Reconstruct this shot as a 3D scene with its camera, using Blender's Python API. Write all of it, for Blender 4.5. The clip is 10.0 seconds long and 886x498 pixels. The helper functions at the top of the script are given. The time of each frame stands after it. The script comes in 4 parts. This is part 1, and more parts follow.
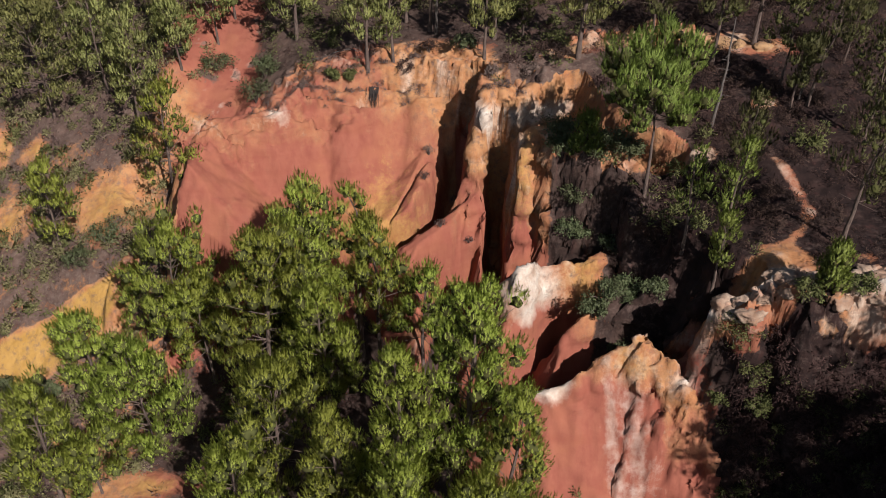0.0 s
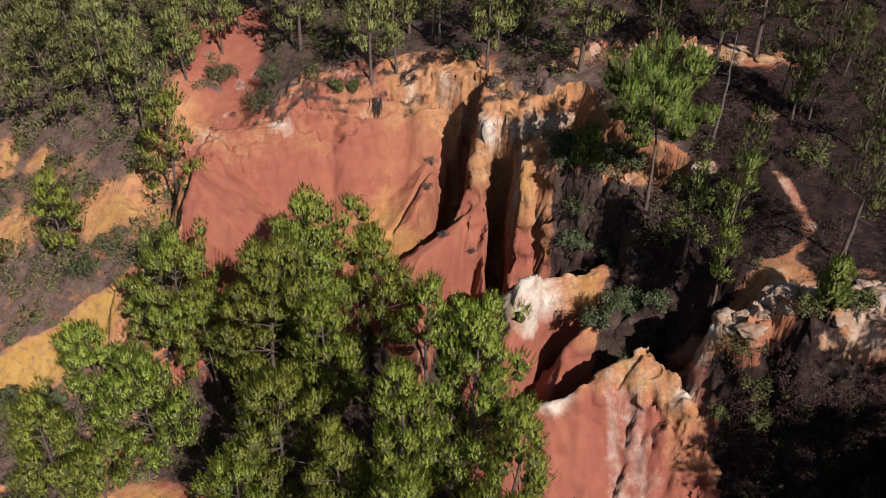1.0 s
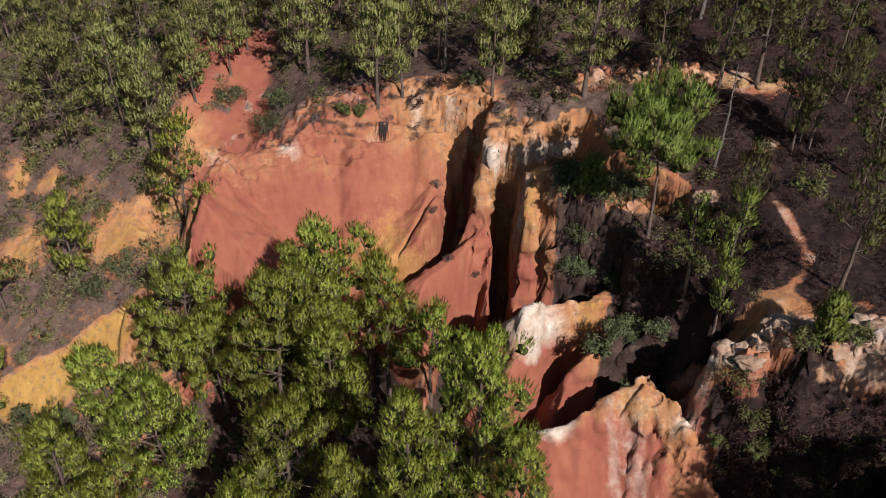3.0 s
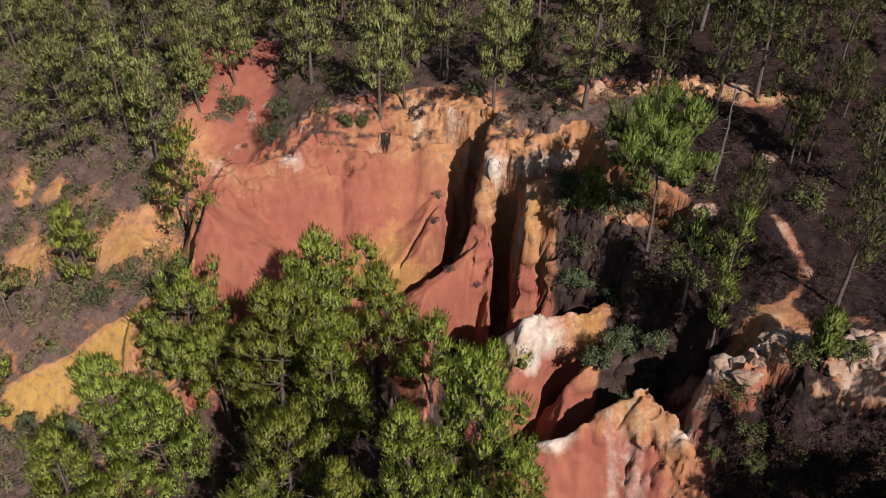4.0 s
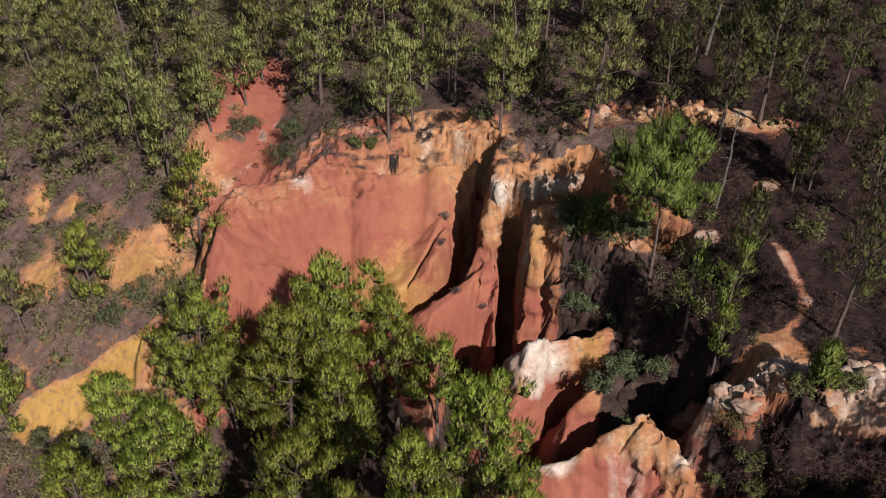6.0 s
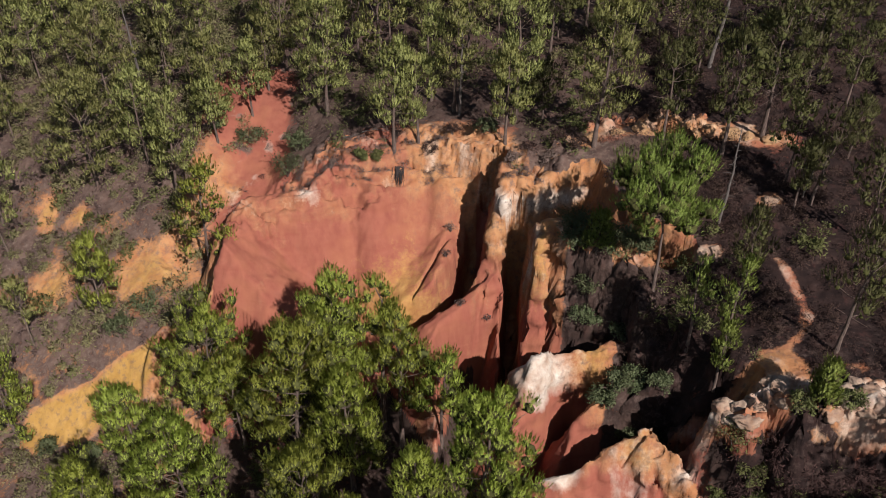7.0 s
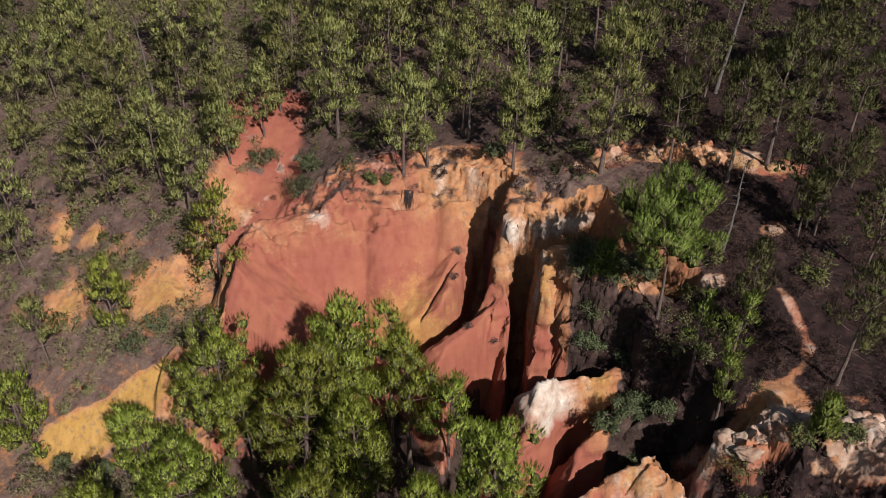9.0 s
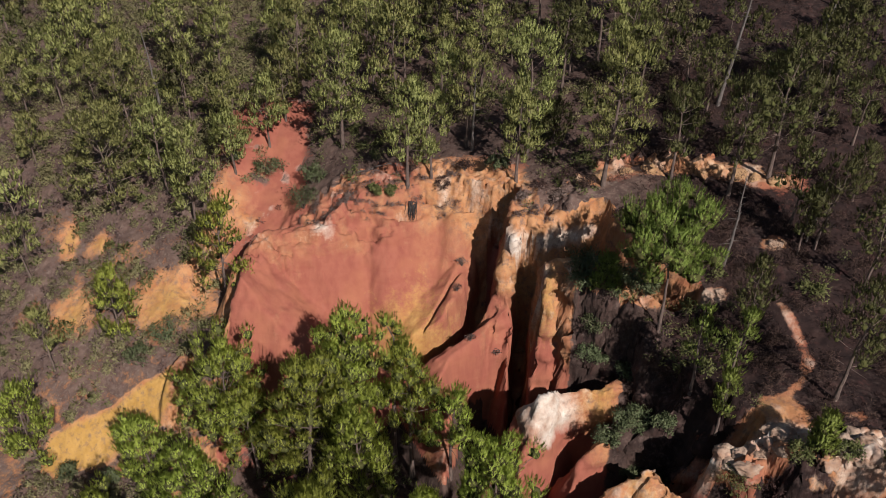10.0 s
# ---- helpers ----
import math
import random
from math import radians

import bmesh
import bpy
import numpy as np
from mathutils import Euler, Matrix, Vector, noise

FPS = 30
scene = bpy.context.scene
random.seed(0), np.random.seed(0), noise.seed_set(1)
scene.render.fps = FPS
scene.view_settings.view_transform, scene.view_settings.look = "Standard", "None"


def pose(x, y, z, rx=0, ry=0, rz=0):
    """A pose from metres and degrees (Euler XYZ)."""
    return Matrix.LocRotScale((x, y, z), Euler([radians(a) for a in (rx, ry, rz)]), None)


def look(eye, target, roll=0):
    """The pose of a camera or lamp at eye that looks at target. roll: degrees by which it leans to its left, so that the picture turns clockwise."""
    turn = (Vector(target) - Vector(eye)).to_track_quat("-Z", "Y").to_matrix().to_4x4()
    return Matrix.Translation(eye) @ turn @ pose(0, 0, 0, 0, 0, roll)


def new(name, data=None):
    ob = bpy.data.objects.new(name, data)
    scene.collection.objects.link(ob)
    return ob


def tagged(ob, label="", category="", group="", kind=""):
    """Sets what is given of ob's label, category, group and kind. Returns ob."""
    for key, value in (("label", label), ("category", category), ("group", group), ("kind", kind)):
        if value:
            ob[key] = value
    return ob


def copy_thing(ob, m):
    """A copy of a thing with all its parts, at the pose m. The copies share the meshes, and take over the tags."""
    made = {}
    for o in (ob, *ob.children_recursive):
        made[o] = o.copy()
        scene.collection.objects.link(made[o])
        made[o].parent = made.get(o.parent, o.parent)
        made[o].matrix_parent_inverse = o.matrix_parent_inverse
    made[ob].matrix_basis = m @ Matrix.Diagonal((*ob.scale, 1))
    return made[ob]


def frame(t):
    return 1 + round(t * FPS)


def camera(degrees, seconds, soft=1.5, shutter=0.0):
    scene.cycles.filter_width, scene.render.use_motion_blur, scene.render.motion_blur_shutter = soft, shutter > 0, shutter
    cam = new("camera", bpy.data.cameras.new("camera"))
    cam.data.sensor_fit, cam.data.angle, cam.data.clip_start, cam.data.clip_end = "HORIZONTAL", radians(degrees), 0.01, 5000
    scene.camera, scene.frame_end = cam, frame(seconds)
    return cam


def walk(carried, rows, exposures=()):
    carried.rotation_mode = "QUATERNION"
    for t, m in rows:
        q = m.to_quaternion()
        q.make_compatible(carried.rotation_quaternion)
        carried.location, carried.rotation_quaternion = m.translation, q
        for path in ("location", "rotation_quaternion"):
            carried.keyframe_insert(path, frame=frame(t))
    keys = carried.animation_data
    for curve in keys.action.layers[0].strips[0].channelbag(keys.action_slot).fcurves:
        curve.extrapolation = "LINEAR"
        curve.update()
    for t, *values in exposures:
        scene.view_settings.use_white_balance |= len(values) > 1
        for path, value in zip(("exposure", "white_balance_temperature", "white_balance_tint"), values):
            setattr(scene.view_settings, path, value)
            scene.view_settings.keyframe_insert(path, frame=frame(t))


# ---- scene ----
# Camera: a drone that climbs almost straight up, looking down at a fixed tilt
# and turning slowly to its left.
cam = camera(49.1, 10.0, soft=0.9)
TILT, ROLL = -39.48, 0.16
ROWS = [  # seconds, x, y, z, yaw
    (0.0, 0.00, 0.00, 60.00, 0.00), (0.5, -0.03, 0.06, 60.45, 0.06), (1.0, -0.10, 0.15, 60.94, 0.12),
    (1.5, -0.16, 0.25, 61.42, 0.20), (2.0, -0.21, 0.32, 61.94, 0.26), (2.5, -0.22, 0.40, 62.46, 0.34),
    (3.0, -0.10, 0.46, 63.03, 0.50), (4.5, 0.10, 0.52, 64.59, 0.90), (5.0, 0.15, 0.53, 65.14, 1.07),
    (5.5, 0.16, 0.56, 65.67, 1.23), (7.0, 0.03, 0.72, 67.38, 1.63), (7.5, -0.03, 0.80, 67.94, 1.79),
    (8.0, -0.03, 0.87, 68.51, 1.95), (8.5, -0.01, 0.93, 69.09, 2.11), (9.0, 0.03, 0.99, 69.68, 2.28),
    (9.5, 0.09, 1.06, 70.25, 2.46), (10.0, 0.16, 1.13, 70.80, 2.65),
]
walk(cam, [(t, pose(x, y, z, 90 + TILT, 0, yaw) @ pose(0, 0, 0, 0, 0, ROLL)) for t, x, y, z, yaw in ROWS],
     exposures=[(0.0, 0.7), (10.0, 0.7)])

# ---------------------------------------------------------------- light
SUN_AZ, SUN_EL = radians(30.0), radians(43.5)     # to the right of straight behind the camera
sun_way = Vector((math.sin(SUN_AZ) * math.cos(SUN_EL), -math.cos(SUN_AZ) * math.cos(SUN_EL), math.sin(SUN_EL)))
sun_data = bpy.data.lights.new("sun", "SUN")
sun_data.energy, sun_data.angle, sun_data.color = 5.0, radians(0.53), (1.0, 0.94, 0.92)
sun = new("sun", sun_data)
sun.matrix_world = look(sun_way * 300, (0, 0, 0))
world = bpy.data.worlds.new("sky")
scene.world = world
world.use_nodes = True
wn = world.node_tree.nodes
sky = wn.new("ShaderNodeTexSky")
sky.sky_type, sky.sun_disc = "NISHITA", False
sky.sun_elevation, sky.sun_rotation = SUN_EL, math.pi - SUN_AZ
wn["Background"].inputs["Strength"].default_value = 0.046
world.node_tree.links.new(sky.outputs[0], wn["Background"].inputs["Color"])

# ---------------------------------------------------------------- lie of the land
def lattice(ix, iy, seed):
    """A repeatable number in 0..1 for each lattice corner."""
    n = (ix.astype(np.int64) * 374761393 + iy.astype(np.int64) * 668265263 + seed * 974634777) & 0x7FFFFFFF
    n = ((n ^ (n >> 13)) * 1274126177) & 0x7FFFFFFF
    n = ((n ^ (n >> 16)) * 668265263) & 0x7FFFFFFF
    return ((n ^ (n >> 15)) & 0xFFFFFF) / float(0xFFFFFF)


def value_noise(x, y, seed=0):
    """Smooth noise in -1..1, one bump to a unit."""
    ix, iy = np.floor(x), np.floor(y)
    u, v = x - ix, y - iy
    u, v = u * u * u * (u * (6 * u - 15) + 10), v * v * v * (v * (6 * v - 15) + 10)
    a = lattice(ix, iy, seed) * (1 - u) + lattice(ix + 1, iy, seed) * u
    b = lattice(ix, iy + 1, seed) * (1 - u) + lattice(ix + 1, iy + 1, seed) * u
    return 2 * (a * (1 - v) + b * v) - 1


def fbm(x, y, size, octaves=4, seed=0):
    total, amp, norm = 0.0, 1.0, 0.0
    for k in range(octaves):
        total = total + amp * value_noise(x / size + 17.3 * k, y / size - 9.1 * k, seed + k)
        norm, amp, size = norm + amp, amp * 0.5, size * 0.5
    return total / norm


def step01(a, b, x):
    t = np.clip((x - a) / (b - a), 0, 1)
    return t * t * (3 - 2 * t)


def soft_min(a, b, k):
    h = np.clip(0.5 + 0.5 * (b - a) / k, 0, 1)
    return b * (1 - h) + a * h - k * h * (1 - h)


def along(x, y, line):
    """Distance to a polyline of (x, y, z), the z at its nearest place, and the side (+1: left of its run)."""
    best = np.full(x.shape, 1e9)
    zz, side = np.zeros(x.shape), np.zeros(x.shape)
    for (x0, y0, z0), (x1, y1, z1) in zip(line[:-1], line[1:]):
        dx, dy = x1 - x0, y1 - y0
        t = np.clip(((x - x0) * dx + (y - y0) * dy) / (dx * dx + dy * dy), 0, 1)
        d = np.hypot(x - x0 - t * dx, y - y0 - t * dy)
        near = d < best
        best = np.where(near, d, best)
        zz = np.where(near, z0 + t * (z1 - z0), zz)
        side = np.where(near, np.where(dx * (y - y0) - dy * (x - x0) > 0, 1, -1), side)
    return best, zz, side


def ridge(x, y, line, left, right, top=0.0):
    """A crest of rock along a line, with its own slope on either side and a flat top."""
    d, z, side = along(x, y, line)
    return z - np.where(side > 0, left, right) * np.maximum(0, d - top)


def slot(x, y, line, width, wall):
    """A gully cut along a line down to its z."""
    d, z, side = along(x, y, line)
    return z + wall * np.maximum(0, d - width)


def inside(x, y, loop):
    """Whether places lie in a closed loop, and how far from its edge."""
    hit = np.zeros(x.shape, bool)
    for (x0, y0), (x1, y1) in zip(loop, loop[1:] + loop[:1]):
        cross = (y0 > y) != (y1 > y)
        hit ^= cross & (x < (x1 - x0) * (y - y0) / (y1 - y0 + 1e-12) + x0)
    d, _, _ = along(x, y, [(a, b, 0) for a, b in loop + loop[:1]])
    return hit, d


# the rim of the quarried bowl, seen from above
BOWL = [(-20.5, 50.0), (-20.0, 57.0), (-18.8, 62.0), (-18.0, 65.6), (-15.5, 66.6), (-13.1, 67.5), (-11.0, 68.5), (-8.6, 69.4), (-5.6, 70.0),
        (-2.5, 70.1), (-0.4, 69.4), (1.0, 68.6), (2.1, 67.8), (2.7, 66.8), (2.4, 65.0), (2.6, 63.4), (3.0, 61.4), (3.6, 61.0), (4.6, 61.6), (5.0, 60.0), (4.6, 58.0), (5.0, 56.2), (9.0, 55.2), (12.2, 53.2),
        (12.8, 49.6), (11.6, 47.4), (12.2, 45.2), (13.0, 42.9), (14.0, 42.4), (15.8, 41.9), (16.1, 39.9), (17.0, 38.2), (18.4, 37.6), (23.0, 37.9),
        (30.0, 37.4), (46.0, 33.0), (90.0, 20.0), (120.0, -160.0), (-120.0, -160.0), (-60.0, 20.0)]
NOSE = [(-18.6, 62.0, 19.2), (-17.7, 64.4, 19.8), (-15.4, 64.8, 19.9), (-12.9, 65.2, 20.2), (-11.4, 67.2, 20.7)]
RED_GULLY = [(-18.0, 88.0, 20.6), (-18.4, 80.0, 19.0), (-18.6, 74.0, 17.3), (-19.4, 71.0, 16.0), (-20.6, 67.0, 14.6), (-22.6, 62.5, 12.4)]
FIN = [(-17.0, 67.0, 18.2), (-18.2, 62.5, 18.7), (-19.1, 58.9, 19.2), (-20.2, 57.1, 16.2), (-20.8, 54.0, 10.0)]
SPINE = [(-24.0, 57.4, 12.2), (-24.5, 55.6, 12.2), (-25.0, 54.2, 10.8), (-25.4, 52.8, 8.0)]
RIB = [(-0.2, 67.6, 17.4), (-0.9, 65.0, 15.2), (-2.6, 62.0, 13.2), (-4.6, 59.5, 11.2)]
BLADE = [(3.2, 63.6, 22.4), (3.0, 62.0, 22.3), (2.3, 60.9, 20.4)]
APRON = [(2.9, 59.9, 17.2), (2.0, 59.0, 16.2), (1.2, 58.3, 15.7), (-0.2, 57.4, 15.1), (-1.6, 56.4, 14.6), (-2.8, 55.6, 13.9), (-3.9, 55.0, 11.0)]
WHITE = [(5.1, 47.7, 19.0), (7.5, 48.6, 18.5), (9.6, 49.5, 18.0), (11.4, 50.3, 17.8)]
TOE = [(5.1, 47.6, 18.8), (4.5, 46.2, 17.2), (3.9, 45.0, 15.6), (3.5, 44.0, 13.2), (3.2, 43.0, 10.0)]
OUTCROP = [(9.0, 67.6, 23.4), (11.0, 69.0, 23.6), (13.6, 69.2, 24.2), (16.2, 69.6, 24.5), (19.5, 68.8, 24.5), (22.4, 67.7, 24.6), (25.0, 66.0, 24.8)]
SPUR = [(6.9, 42.6, 11.0), (7.4, 43.3, 14.2), (8.1, 44.1, 16.7), (9.6, 45.2, 17.4), (11.5, 46.4, 18.0)]
DOME = [(5.3, 40.3, 15.0), (6.4, 40.3, 15.5), (7.9, 40.6, 16.2), (9.5, 41.3, 17.2), (10.9, 41.7, 17.9), (12.3, 41.8, 18.9), (13.9, 40.1, 17.8), (14.8, 38.8, 17.2), (15.5, 37.7, 15.6), (15.9, 36.6, 12.6)]
GULLY = [(2.2, 66.9, 16.5), (1.2, 65.6, 12.0), (0.35, 63.4, 9.6), (-0.2, 60.8, 8.6), (-2.2, 58.6, 7.2), (-4.4, 57.4, 6.2)]
SLIT = [(4.2, 61.0, 10.0), (4.1, 59.4, 7.0), (4.05, 57.6, 5.5), (3.9, 55.0, 4.8), (2.9, 51.0, 4.4)]
PIT = [(0.8, 53.4, 4.4), (2.4, 54.0, 4.2), (3.4, 53.4, 4.0), (2.6, 50.6, 3.0), (1.0, 47.5, 3.4)]
BUTTRESS = [(5.15, 57.0, 21.0), (5.6, 56.5, 22.0), (6.4, 57.0, 22.3), (9.0, 57.9, 22.6)]
CRAG = [(15.9, 40.1, 22.4), (16.6, 39.6, 22.8), (17.1, 38.7, 23.0)]
ROCKS = [(17.5, 40.1, 23.7), (19.0, 40.1, 24.0)]
SHELF = [(18.0, 38.6, 21.0), (18.0, 36.8, 17.0)]
HOLLOW = [(13.2, 41.9, 14.0), (14.3, 41.3, 12.5), (15.6, 41.2, 12.5)]
# a sunken bay behind the third buttress
BAY = [(3.9, 60.4), (4.4, 61.7), (5.4, 62.5), (6.6, 63.4), (7.9, 64.3), (9.2, 65.4), (10.6, 65.0), (11.4, 62.8), (11.6, 60.8), (12.6, 59.2), (13.4, 57.4),
       (16.4, 55.6), (16.6, 53.9), (14.4, 53.4), (11.5, 55.6), (8.0, 57.8), (5.4, 58.4)]
# narrow clefts washed into the faces: line, half width, depth
GROOVES = [([(-1.4, 64.5, 0), (-2.85, 61.8, 0), (-4.3, 59.4, 0)], 0.16, 0.6), ([(1.5, 58.3, 0), (1.15, 57.3, 0), (0.7, 56.2, 0)], 0.18, 0.9),
           ([(12.5, 39.9, 0), (12.9, 39.0, 0), (13.6, 38.3, 0), (13.4, 37.3, 0)], 0.22, 0.9), ([(12.0, 41.6, 0), (11.3, 41.2, 0), (10.5, 40.7, 0)], 0.16, 0.5)]
CUT = [(11.4, 47.6, 13.0), (8.2, 46.4, 10.0), (6.0, 43.6, 8.0)]
NOTCH = [(13.4, 44.0, 14.0), (10.6, 43.4, 12.4), (7.6, 42.4, 10.6)]
RAVINE = [(14.6, 41.0, 12.5), (15.4, 39.6, 12.0), (16.5, 37.4, 11.0), (18.0, 35.0, 9.0), (22.0, 30.0, 7.5)]


def upland(x, y):
    """The wooded slope and plateau before the rock was cut away."""
    west = 12.9 + 0.47 * (y - 64.0) + 0.33 * (x + 29.3) - 0.25 * np.maximum(0, 58 - y) + 1.2 * np.maximum(0, x + 9.0)
    west = soft_min(west, 19.4 + 0.13 * (x + 24.0) - 0.02 * np.maximum(0, y - 80), 2.0)
    east = 23.2 + 0.080 * x + 0.03 * np.maximum(0, y - 75) - 3.0 * np.exp(-((x - 13.5) ** 2 + (y - 51.0) ** 2) / 18.0)
    return soft_min(west, soft_min(east, 25.2 + 0.02 * x, 1.0), 1.0)


def valley(x, y):
    return 8.0 + 0.12 * np.clip(x, -60, 10) + 0.04 * np.clip(40 - y, 0, 40)


def terrain(x, y):
    """Height of the ground."""
    wx = x + 0.36 * fbm(x, y, 2.8, 3, 5) + 0.16 * fbm(x, y, 0.9, 2, 9)
    wy = y + 0.36 * fbm(x, y, 2.8, 3, 15) + 0.16 * fbm(x, y, 0.9, 2, 19)
    floor = valley(x, y) + 0.5 * fbm(x, y, 7, 3, 3)
    top = np.maximum(upland(x, y) + 0.55 * fbm(x, y, 6, 4, 1), floor)
    hit, d = inside(wx, wy, BOWL)
    red = 1 - step01(-2.0, 2.0, x)
    east = step01(15.5, 19.0, x)
    # the red wall: a rough bench below the rim, then a smooth scooped face
    inner = step01(-9.0, -3.0, x)
    bench = 3.7 - 2.1 * inner
    down = np.maximum(0, d - bench - 0.5 * fbm(x, 0.3 * y, 3.0, 2, 21))
    scoop = 3.8 - 1.2 * inner
    red_drop = (0.2 + 1.2 * inner) * step01(0, 0.8, d) + 0.62 * np.minimum(d, bench) + (1.0 + 0.5 * inner) * np.minimum(down, scoop) + 0.58 * np.maximum(0, down - scoop)
    east_drop = (3.6 * (1 - east) + 2.0 * east) * d + 1.6 * step01(0, 0.7, d) * (1 - east) + 2.6 * step01(0, 0.9, d) * east
    h = np.where(hit, np.maximum(floor, top - red * red_drop - (1 - red) * east_drop), top)
    h = np.minimum(h, slot(wx, wy, RED_GULLY, 1.6, 0.62))
    h = np.maximum(h, ridge(wx, wy, NOSE, 1.5, 1.0, 0.3) - 0.7 * np.maximum(0, along(x, y, NOSE)[0] - 1.6))
    brink = np.exp(-(d / 1.7) ** 2)
    wall = step01(-19, -16, x) * (1 - step01(1.0, 3.0, x)) * (y > 58)
    brink = brink * (1 - 0.93 * wall)
    h = h + brink * (1 + 0.1 * step01(-12, -6, x)) * (0.95 * fbm(x, y, 1.4, 4, 81) + 0.55 * (1 - 2.6 * np.abs(fbm(x, y, 0.9, 3, 83))) + east * 1.5 * fbm(x, y, 2.6, 3, 82))
    # ledges in the crag under the rim of the red wall
    broken = wall * np.exp(-((d - 0.5 * bench) / (0.55 * bench + 0.3)) ** 4)
    ax, ay = 0.45 * x + 0.15 * y, 1.5 * y - 0.2 * x        # beds run along the wall
    q = h / 0.9 + 1.1 * fbm(x, y, 3.0, 4, 88)
    f = q - np.floor(q)
    split = fbm(ax, ay, 1.5, 3, 92)
    h = h + broken * (0.8 * (step01(0.3, 0.7, f) - f) + 0.45 * fbm(ax, ay, 1.3, 4, 89) + 0.22 * fbm(x, y, 0.6, 3, 90) - 0.5 * np.exp(-(split / 0.06) ** 2))
    # spur outside the view, added to block the sun from the ravine
    shade_spur = ridge(x, y, [(21.5, 17.0, 20.0), (24.0, 20.5, 26.0), (29.0, 24.5, 29.0), (37.0, 28.5, 30.0), (60.0, 33.0, 30.0)], 1.3, 0.6, 0.6)
    h = np.maximum(h, shade_spur)
    crag = 1 - 2 * np.abs(fbm(x, y, 1.1, 3, 33))
    crust = 0.45 * fbm(x, y, 1.3, 3, 31) + 0.22 * crag
    sunk, bd = inside(wx, wy, BAY)
    h = np.where(sunk, np.minimum(h, np.maximum(17.3 + 0.6 * crust, top - 1.0 * step01(0, 0.4, bd) - 3.2 * bd)), h)
    cleft = 1.5 * step01(0.25, 0.40, fbm(x, 0.5 * y, 1.9, 3, 35))
    scarp, _, _ = along(wx, wy, OUTCROP)
    h = np.maximum(h, ridge(wx, wy, OUTCROP, 0.30, 2.2, 0.6) - 3 * np.maximum(0, scarp - 2.2) + 1.9 * crust + 0.75 * fbm(x, y, 0.7, 3, 36) - 1.5 * cleft)
    slab = np.exp(-((x - 6.4) / 3.4) ** 4 - ((y - 65.2) / 2.4) ** 4) * (1 - sunk)
    h = h + slab * (1.1 * crust + 0.5 * fbm(x, y, 0.7, 3, 38) - 0.5 * cleft)
    h = np.maximum(h, ridge(wx, wy, FIN, 0.80, 5.0, 0.2))
    h = np.maximum(h, ridge(x, y, SPINE, 3.5, 2.4, 0.4))
    h = np.maximum(h, ridge(wx, wy, RIB, 1.1, 2.4, 0.25))
    h = np.maximum(h, ridge(wx, wy, BLADE, 3.0, 3.2, 0.25) + crust)
    h = np.maximum(h, ridge(0.6 * x + 0.4 * wx, 0.6 * y + 0.4 * wy, APRON, 2.3, 3.6, 0.35))
    h = np.minimum(h, slot(wx, wy, GULLY, 0.70, 9.0))
    h = np.minimum(h, slot(wx, wy, PIT, 1.8, 6.5))
    h = np.maximum(h, ridge(wx, wy, BUTTRESS, 2.0, 4.2, 0.25) + crust)
    h = np.minimum(h, slot(wx, wy, SLIT, 0.50, 18.0))
    h = np.maximum(h, ridge(wx, wy, WHITE, 2.6, 3.0, 0.5) + crust)
    h = np.maximum(h, ridge(wx, wy, TOE, 0.9, 6.0))
    h = np.minimum(h, slot(wx, wy, CUT, 0.6, 3.5))
    h = np.maximum(h, ridge(wx, wy, SPUR, 2.4, 2.4, 0.15) + crust)
    h = np.minimum(h, slot(wx, wy, NOTCH, 0.4, 3.5))
    h = np.minimum(h, slot(wx, wy, RAVINE, 0.45, 7.0))
    h = np.minimum(h, slot(wx, wy, HOLLOW, 0.6, 6.0))
    h = np.maximum(h, ridge(wx, wy, CRAG, 9.0, 7.0, 0.6) + 1.8 * crust + 0.35 * fbm(x, y, 0.5, 2, 37))
    h = np.maximum(h, ridge(wx, wy, ROCKS, 3.0, 3.0, 0.5) + 2.2 * crust + 0.35 * fbm(x, y, 0.5, 2, 37))
    h = np.maximum(h, ridge(wx, wy, SHELF, 2.0, 3.0, 0.6) + 0.8 * crust)
    h = np.maximum(h, ridge(wx, wy, DOME, 3.6, 1.25, 0.2) + (0.45 + 1.3 * step01(11.0, 13.0, x)) * crust + 0.55 * step01(11.2, 12.6, x) * fbm(x, y, 0.6, 3, 34))
    teeth = 1 - 2.6 * np.abs(fbm(x, y, 0.8, 3, 97))
    h = h + 0.5 * teeth * step01(14.8, 15.6, x) * (1 - step01(27, 30, x)) * np.exp(-((y - 39.4) / 1.7) ** 2) * step01(17.5, 19.5, h)
    shelf = step01(19.5, 20.5, x) * (1 - step01(28.0, 30.0, x)) * np.exp(-((y - 38.6) / 1.6) ** 2)
    h = h + shelf * (1.6 * crust + 0.4 * fbm(x, y, 0.6, 3, 39))
    for line, wide, deep in GROOVES:
        h = h - deep * np.exp(-(along(x + 0.12 * fbm(x, y, 0.9, 2, 45), y, line)[0] / wide) ** 2)
    return np.maximum(h, floor - 4.0) + 0.10 * fbm(x, y, 0.8, 2, 41)


def ground_z(x, y):
    return float(terrain(np.array([x], float), np.array([y], float))[0])


# ---------------------------------------------------------------- materials
def material(name):
    m = bpy.data.materials.new(name)
    m.use_nodes = True
    nt = m.node_tree
    return m, nt, nt.nodes["Principled BSDF"]


def node(nt, kind, **values):
    n = nt.nodes.new(kind)
    for key, value in values.items():
        n.inputs[key].default_value = value
    return n


